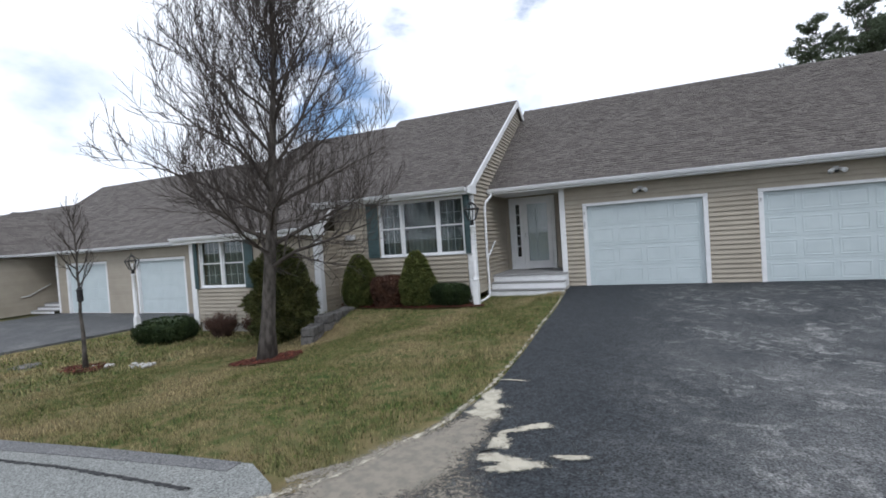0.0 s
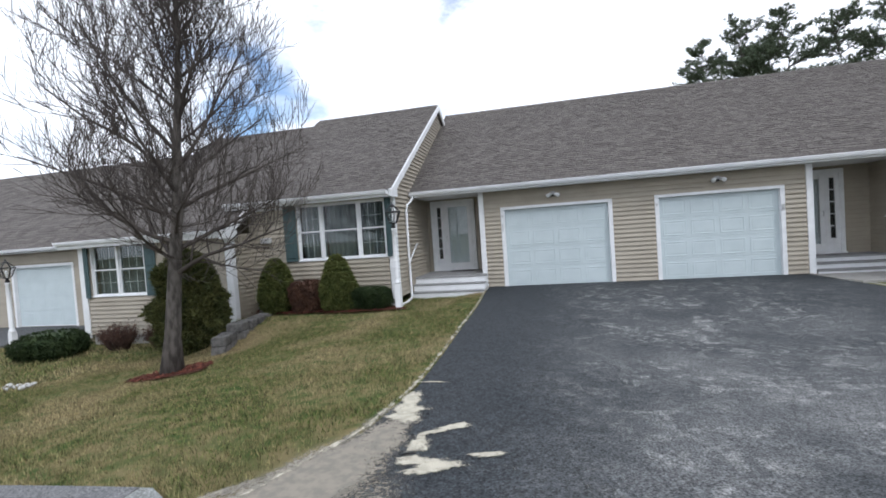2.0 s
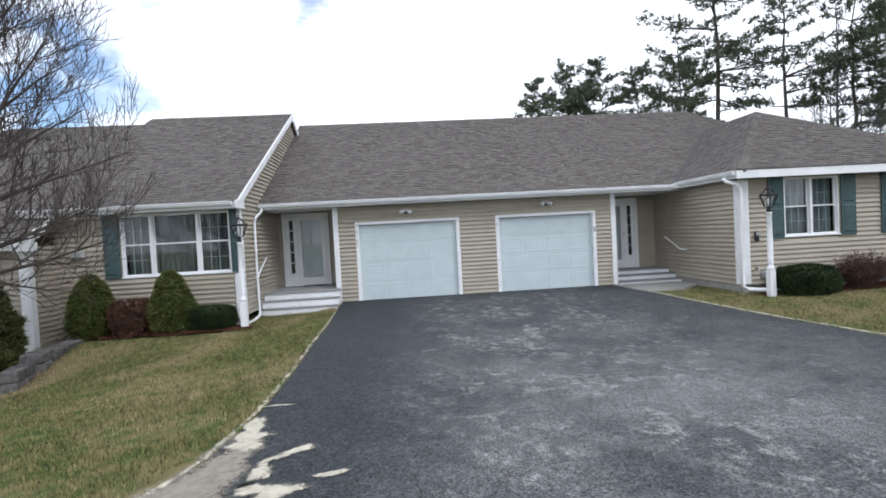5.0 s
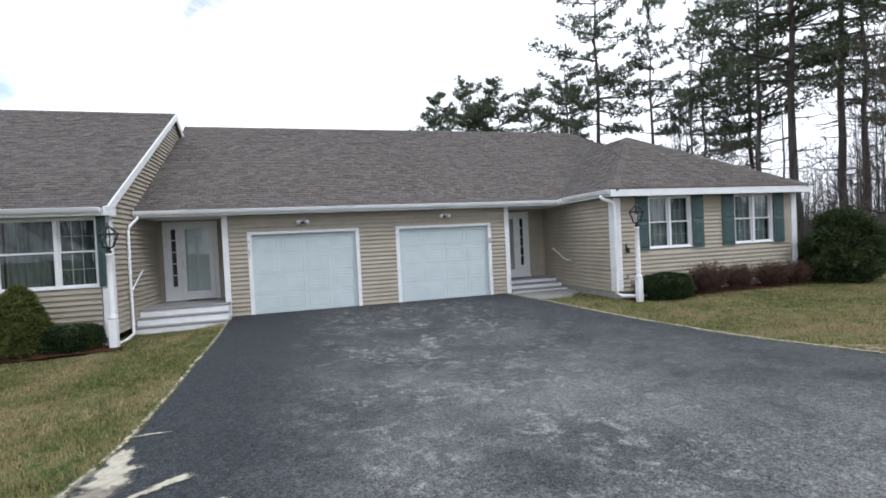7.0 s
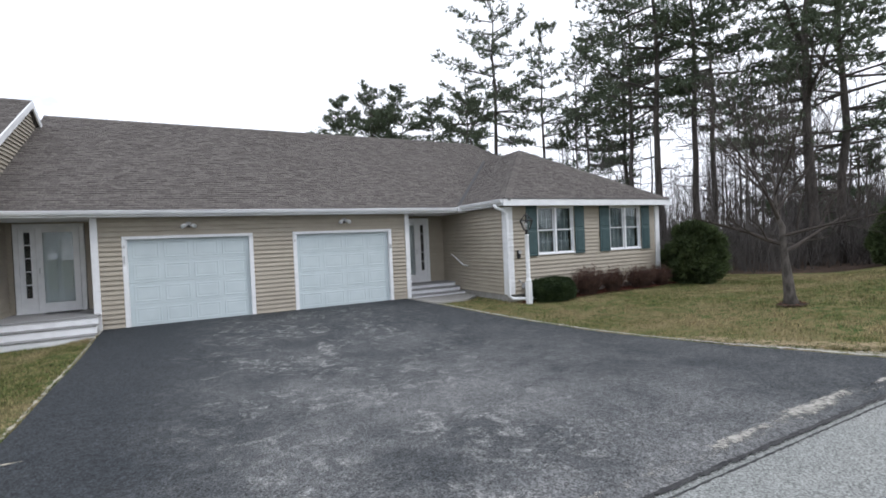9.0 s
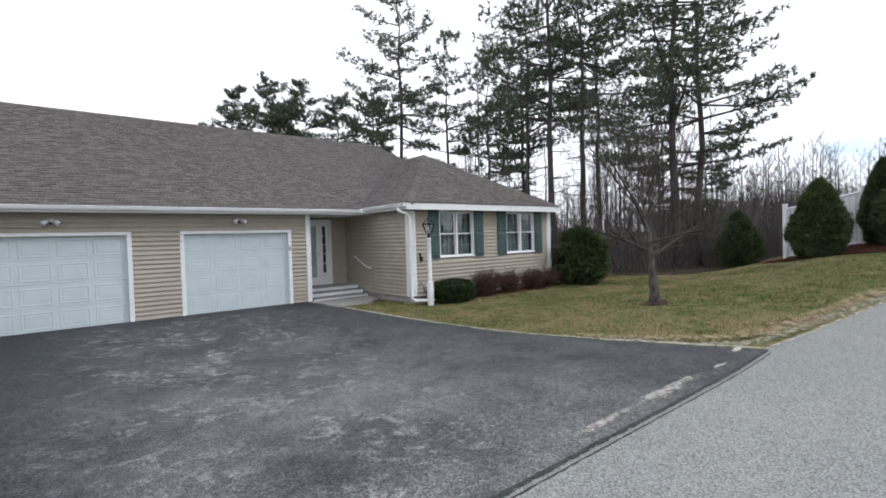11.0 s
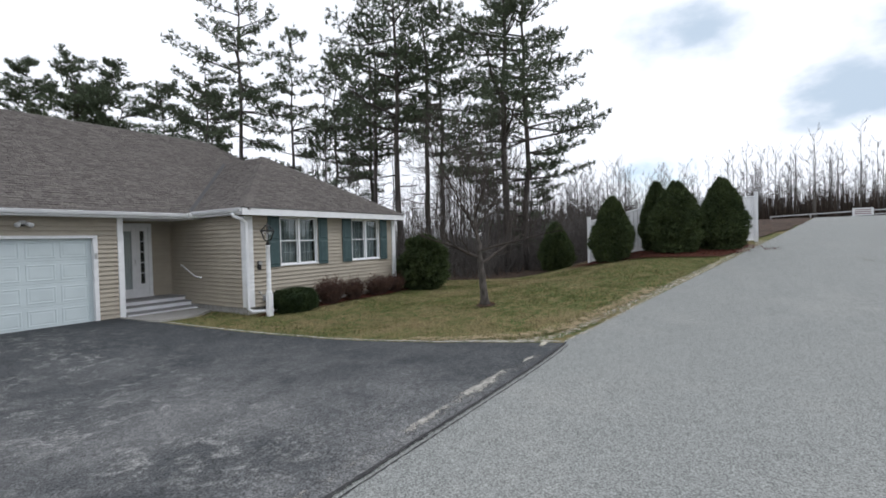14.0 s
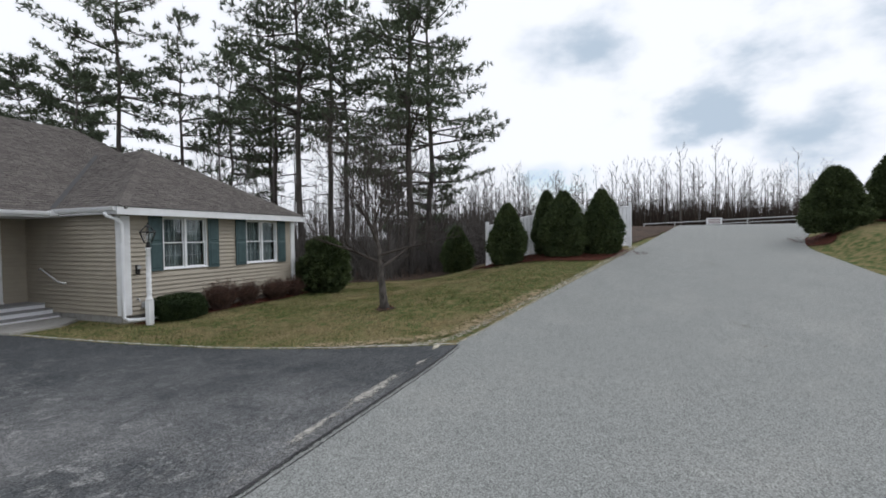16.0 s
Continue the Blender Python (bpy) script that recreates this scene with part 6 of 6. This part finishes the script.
for k, (h, r, c) in enumerate(((10, 0.09, 2.5), (11, 0.10, 2.2))):
    far_kinds.append(bare_tree(62 + 3 * k, -20 - 4 * k, 220 + k, h, r, c, 13, [(6, 0.40, 32), (4, 0.5, 32)], "leafless tree in the distant wood beyond the gate", up=0.2, low=0.34, group="leafless wood trees", bark=WOOD_TWIG, thin=0.007))
spots = []
for k in range(90):
    u, d = rng.uniform(-0.26, 0.42), rng.uniform(23.5, 56)
    spots.append((wood_kinds[k % 3], 1.69 + d * (0.8075 + u * 0.59), -13.8 + d * (0.59 - u * 0.8075), rng.uniform(0.6, 0.95) * (0.55 if u > 0.27 else 1)))
for k in range(230):
    u, d = rng.uniform(0.02, 0.85), rng.uniform(58, 85)
    spots.append((far_kinds[k % 2], 1.6 + d * (0.93 + 0.367 * u), -14.2 + d * (0.367 - 0.93 * u), rng.uniform(0.7, 1.0)))
for first, x, y, s in spots:
    c = copy_thing(first, Matrix.Translation((x, y, land(x, y) - 0.1)) @ Matrix.Rotation(rng.uniform(0, 6.28), 4, "Z"))
    c.scale = (s, s, s)


def pine(x, y, h, r, bare, seed, spread, label, name="pine", dense=1.0, droop=0.0):
    """A white pine: straight trunk, tiers of long uneven limbs, and flat plates of needle tufts on their outer branchlets."""
    rng = random.Random(seed)
    z = land(x, y) - 0.2
    t = thing(name, (x, y, z), label, "tree", "pines behind the houses")
    n = 10
    axis = [Vector((x + rng.gauss(0, 0.07) * (i > 0), y + rng.gauss(0, 0.07) * (i > 0), z + h * i / n)) for i in range(n + 1)]
    part("trunk", MB().tube(axis, [0.7 * r * (1.15 - 1.08 * i / n) for i in range(n + 1)], 9), PINE_BARK, t, smooth=True)
    wood, green = MB(), MB()
    lop = rng.uniform(0, 6.28)
    u = bare * 0.5
    while u < 0.985:
        i = min(int(u * n), n - 1)
        p = axis[i].lerp(axis[i + 1], u * n - i)
        live = u > bare
        v = (u - bare) / (1 - bare)
        reach = spread * (1.55 * (1 - v) ** (0.75 if dense < 1.2 else 0.85) * (0.62 + 0.38 * smooth01(0, 0.22, v)) + 0.16) if live else spread * 0.7
        for k in range(rng.choice((2, 3, 3, 4) if dense < 1.2 else (3, 4, 5)) if live else 2):
            a = rng.uniform(0, 6.28)
            L = max(0.35, reach * rng.uniform(0.45, 1.12) * (1 + 0.22 * math.cos(a - lop)))
            rise = -0.06 + 0.75 * max(v, 0) ** 2.2 + rng.uniform(-0.2, 0.24) - droop
            d = Vector((math.cos(a), math.sin(a), rise)).normalized()
            mid = p + d * L * 0.5
            end = p + d * L + Vector((0, 0, 0.13 * L))
            wood.tube([p, mid, end], [0.018 + 0.013 * L, 0.012 + 0.007 * L, 0.007], 4, False)
            if not live:
                for _ in range(4):
                    q = p + d * L * rng.uniform(0.3, 1)
                    wood.tube([q, q + Vector((rng.gauss(0, 0.35), rng.gauss(0, 0.35), rng.gauss(0.05, 0.2)))], [0.012, 0.004], 3, False)
                continue
            side = Vector((-d.y, d.x, 0)).normalized()
            m = max(4, int(L * 5.4 * dense))
            for s in range(m):
                w = 0.22 + 0.78 * (s + rng.random()) / m
                root = p.lerp(mid, w * 2) if w < 0.5 else mid.lerp(end, w * 2 - 1)
                hand = 1 if s % 2 else -1
                out = (d * rng.uniform(0.5, 1.0) + side * hand * rng.uniform(0.5, 1.0)).normalized()
                b = L * rng.uniform(0.15, 0.36) * (1.25 - 0.6 * w) + 0.15
                tip = root + out * b + Vector((0, 0, rng.uniform(-0.02, 0.12)))
                wood.tube([root, tip], [0.008, 0.004], 3, False)
                for f in (0.5, 0.8, 1.0):
                    q = root.lerp(tip, f) + Vector((rng.gauss(0, 0.09), rng.gauss(0, 0.09), rng.gauss(0.04, 0.08)))
                    tufts(green, rng, q, 8, 0.27, out * 0.55 + Vector((0, 0, 0.4)), 0.7, 0.11)
            tufts(green, rng, end, 12, 0.30, d + Vector((0, 0, 0.4)), 0.6, 0.10)
        u += rng.uniform(0.55, 0.95) / h * (0.8 if dense > 1.2 else 1.0)
    tip = axis[-1]
    for _ in range(12):
        tufts(green, rng, tip - Vector((0, 0, rng.uniform(0, 0.9))), 8, 0.26, (0, 0, 1), 0.6, 0.11)
    raw("bough_wood", wood, PINE_BARK, t, kind="stuff")
    raw("crown", green, NEEDLE, t, kind="stuff")
    return t


TALL = "tall white pine with bare lower trunk and ragged crown"
for k, (x, y, h, r, bare, sp) in enumerate(((19.6, 12.6, 21.0, 0.24, 0.42, 2.6), (18.9, 15.2, 15.5, 0.18, 0.36, 2.0), (21.4, 10.0, 15.6, 0.2, 0.34, 2.3), (22.3, 7.1, 13.2, 0.17, 0.30, 2.2), (22.2, 2.2, 19.5, 0.26, 0.36, 2.9),
                                         (24.0, 1.5, 18.4, 0.24, 0.45, 2.4), (23.0, 4.5, 18.0, 0.2, 0.5, 2.2), (24.8, -3.1, 20.5, 0.28, 0.26, 3.1), (26.4, -3.6, 20.0, 0.24, 0.24, 3.1), (26.5, 8.0, 18.0, 0.22, 0.35, 2.8), (29.5, 4.0, 19.0, 0.24, 0.4, 2.8), (30.5, -2.2, 6.5, 0.14, 0.05, 1.6), (33.0, 2.0, 6.0, 0.12, 0.05, 1.8))):
    pine(x, y, h, r, bare, 300 + k, sp, TALL, dense=1.05 if bare > 0.2 else 1.4)
for k, (x, y, h) in enumerate(((13.4, 27.7, 16.5), (14.9, 24.0, 16.4), (17.0, 22.9, 16.1), (18.7, 20.5, 14.6), (16.2, 27.0, 15.6), (11.5, 30.5, 14.0), (20.5, 17.5, 14.2))):
    pine(x, y, h, 0.16, 0.12, 330 + k, 3.3, "bushy dark conifer rising behind the roof", "conifer", 1.7)

# brush at the wood's edge, and the far wood
rng = random.Random(21)
brush = MB()
for _ in range(6000):
    u, d = rng.uniform(-0.3, 0.40), rng.uniform(21.5, 46)
    x, y = 1.69 + d * (0.8075 + u * 0.59), -13.8 + d * (0.59 - u * 0.8075)
    if y < -4 and x < 24.5 - 0.2 * (y + 4):
        continue
    z, h = land(x, y) - 0.1, rng.uniform(0.6, 4.0 if rng.random() < 0.7 else 7.5) * (0.5 + 0.5 * rng.random())
    top = Vector((x + rng.gauss(0, 0.35), y + rng.gauss(0, 0.35), z + h))
    w = rng.uniform(0.010, 0.024)
    brush.tube([(x, y, z), Vector((x, y, z)).lerp(top, 0.55) + Vector((rng.gauss(0, 0.08), rng.gauss(0, 0.08), 0)), top], [w, w * 0.7, 0.004], 3, False)
    for _ in range(4):
        p = Vector((x, y, z)).lerp(top, rng.uniform(0.3, 0.95))
        brush.tube([p, p + Vector((rng.gauss(0, 0.4), rng.gauss(0, 0.4), rng.uniform(0.1, 0.7)))], [w * 0.5, 0.003], 3, False)
b = raw("undergrowth", brush, WOOD_TWIG, None, "tangled leafless undergrowth at the wood's edge", "stuff")
tagged(b, category="undergrowth")
far = MB()
for _ in range(15000):
    u, d = rng.uniform(-0.1, 0.95), rng.uniform(58, 98)
    x, y = 1.6 + d * (0.93 + 0.367 * u), -14.2 + d * (0.367 - 0.93 * u)
    z, h = land(x, y) - 0.2, rng.uniform(3.0, 6.8)
    a = rng.uniform(0, 3.14)
    w = rng.uniform(0.03, 0.10)
    top = (x + rng.gauss(0, 0.5), y + rng.gauss(0, 0.5), z + h)
    k = len(far.v)
    far.v += [(x - w, y - w, z), (x + w, y + w, z), top, (x - w, y + w, z), (x + w, y - w, z)]
    far.f += [(k, k + 1, k + 2), (k + 3, k + 4, k + 2)]
f = raw("far_wood", far, FAR_WOOD, None, "distant brown leafless wood beyond the gate", "stuff")
tagged(f, category="wood")
floor_mb = MB()
for i in range(49):
    for j in range(97):
        u, d = -0.5 + 0.98 * j / 96, 21.5 + 40 * (i / 48) ** 1.3
        x, y = 1.69 + d * (0.8075 + u * 0.59), -13.8 + d * (0.59 - u * 0.8075)
        edge = 18.7 + max(0, -(y + 5)) * 0.8 + 0.5 * noise.noise(Vector((y * 0.8, 3.0, 0.0)))
        x = max(x, edge) if y < 2 else max(x, 16.5)
        floor_mb.v.append((x, y, land(x, y) + (0.012 if i else -0.05)))
floor_mb.f = [(i * 97 + j, i * 97 + j + 1, (i + 1) * 97 + j + 1, (i + 1) * 97 + j) for i in range(48) for j in range(96)]
tagged(patch("wood_floor", 34.5, -15.6, 4.5, 1.3, -0.2, LEAF_LITTER, "brown leaf litter beside the gate", 172, 0.018), category="ground", kind="structure")
tagged(patch("wood_floor", 29.2, -13.9, 4.0, 1.3, -0.24, LEAF_LITTER, "brown leaf litter between fence and gate", 171, 0.02), category="ground", kind="structure")
tagged(raw("wood_floor", floor_mb, LEAF_LITTER, None, "brown leaf litter under the trees"), category="ground", kind="structure")

# ---- white fence and pipe gate ----
fence = thing("vinyl_fence", (22.8, -11.2, 1.0), "tall white vinyl privacy fence behind the arborvitae", "fence")
F0, F1 = Vector((21.9, -8.3)), Vector((24.0, -14.3))
for k in range(4):
    a, b2 = F0.lerp(F1, k / 3.0), F0.lerp(F1, min(1, (k + 1) / 3.0))
    za = land(a.x, a.y)
    part("post", MB().box(a.x - 0.065, a.x + 0.065, a.y - 0.065, a.y + 0.065, za - 0.1, za + 1.92), WHITE_PVC, fence, bevel=0.01)
    part("post_cap", MB().box(a.x - 0.08, a.x + 0.08, a.y - 0.08, a.y + 0.08, za + 1.921, za + 1.96), WHITE_PVC, fence, bevel=0.012)
    if k == 3:
        break
    zb = land(b2.x, b2.y)
    for i in range(13):
        p, q = a.lerp(b2, (i + 0.06) / 13), a.lerp(b2, (i + 0.96) / 13)
        zp = za + (zb - za) * (i / 13)
        part("fence_board", MB().hexa([(p.x, p.y, zp + 0.08), (q.x, q.y, zp + 0.08), (q.x + 0.03, q.y + 0.01, zp + 0.08), (p.x + 0.03, p.y + 0.01, zp + 0.08),
                                       (p.x, p.y, zp + 1.78), (q.x, q.y, zp + 1.78), (q.x + 0.03, q.y + 0.01, zp + 1.78), (p.x + 0.03, p.y + 0.01, zp + 1.78)]), WHITE_PVC, fence)
    for h in (0.06, 1.76):
        part("rail", MB().tube([(a.x, a.y, za + h), (b2.x, b2.y, zb + h)], 0.045, 6), WHITE_PVC, fence)
gate = thing("pipe_gate", (34.5, -19.2, 2.3), "long low galvanised pipe gate closing the road at the crest", "gate")
GA, GB = Vector((34.5, -15.2, 2.72)), Vector((34.5, -23.4, 3.02))
part("rail", MB().tube([GA, GB], 0.03, 8), GALV, gate)
part("rail", MB().tube([GA + Vector((0, 0, -1.0)), GA.lerp(GB, 0.12) + Vector((0, 0, -0.62)), GA.lerp(GB, 0.28) + Vector((0, 0, -0.34)), GA.lerp(GB, 0.5) + Vector((0, 0, -0.22)), GB + Vector((0, 0, -0.2))], 0.025, 8), GALV, gate)
for u in (0.0, 0.22, 0.45, 0.7, 1.0):
    p = GA.lerp(GB, u)
    part("post", MB().tube([(p.x, p.y, 1.6), (p.x, p.y, p.z + 0.05)], 0.035, 8), GALV, gate)
pl = part("sign_plate", MB().box(34.40, 34.42, -19.6, -18.75, 2.62, 3.02), WHITE, gate, "white sign plate with dark lines")
for h in (2.72, 2.82, 2.92):
    part("writing_bar", MB().box(34.392, 34.398, -19.5, -18.85, h - 0.02, h + 0.02), RED, pl)

# ---- grass ----


def grass(name, test, x0, x1, y0, y1, n, tall, seed, label):
    """Blades of uneven height, thick in clumps, where test(x, y) holds."""
    rng = random.Random(seed)
    mb = MB()
    while n > 0:
        n -= 1
        x, y = rng.uniform(x0, x1), rng.uniform(y0, y1)
        if not test(x, y):
            continue
        c = noise.noise(Vector((x * 2.2, y * 2.2, 4.0)))
        if rng.random() > 0.62 + 0.6 * c:
            continue
        z = land(x, y) - 0.03
        h = tall * rng.uniform(0.5, 1.3) * (1 + 0.5 * c)
        a, w = rng.uniform(0, 6.28), rng.uniform(0.004, 0.009) * tall / 0.05
        bx, by = h * rng.gauss(0, 0.55), h * rng.gauss(0, 0.55)
        k = len(mb.v)
        mb.v += [(x - w * math.cos(a), y - w * math.sin(a), z), (x + w * math.cos(a), y + w * math.sin(a), z), (x + bx, y + by, z + h + 0.02)]
        mb.f.append((k, k + 1, k + 2))
    tagged(raw(name, mb, GRASS, None, label, "stuff"), category="grass")


def on_left_lawn(x, y):
    lim = -0.45 + 0.045 * -y if y > -8.5 else -0.15 - (-(y + 8.5)) * 0.40
    return x < lim - 0.03 and not (y > -2.95 and -6.4 < x < -2.6) and (x > -13.2 + 0.2 * y or y < -9.5) and not (x < -14.4 and y > -10)


def on_right_lawn(x, y):
    k = DRIVE_R(min(1, max(0, -y / 11.16)))[0]
    return x > k + 0.10 + 0.25 * smooth01(8.4, 10.2, -y) and y > road_far(x) + 0.2 + 0.3 * smooth01(0, 4, 14 - x) and not (y > -1.5 and x < 9.4)


grass("grass", on_left_lawn, -8.0, 0.0, -10.36, -0.8, 290000, 0.027, 61, "short patchy spring grass beside the driveway")
grass("grass", on_left_lawn, -16.0, -8.0, -10.34, -2.8, 30000, 0.07, 62, "short patchy spring grass of the neighbours' lawn")
grass("grass", on_right_lawn, 7.4, 20.0, -13.2, -1.6, 210000, 0.031, 63, "short patchy spring grass beside the road")
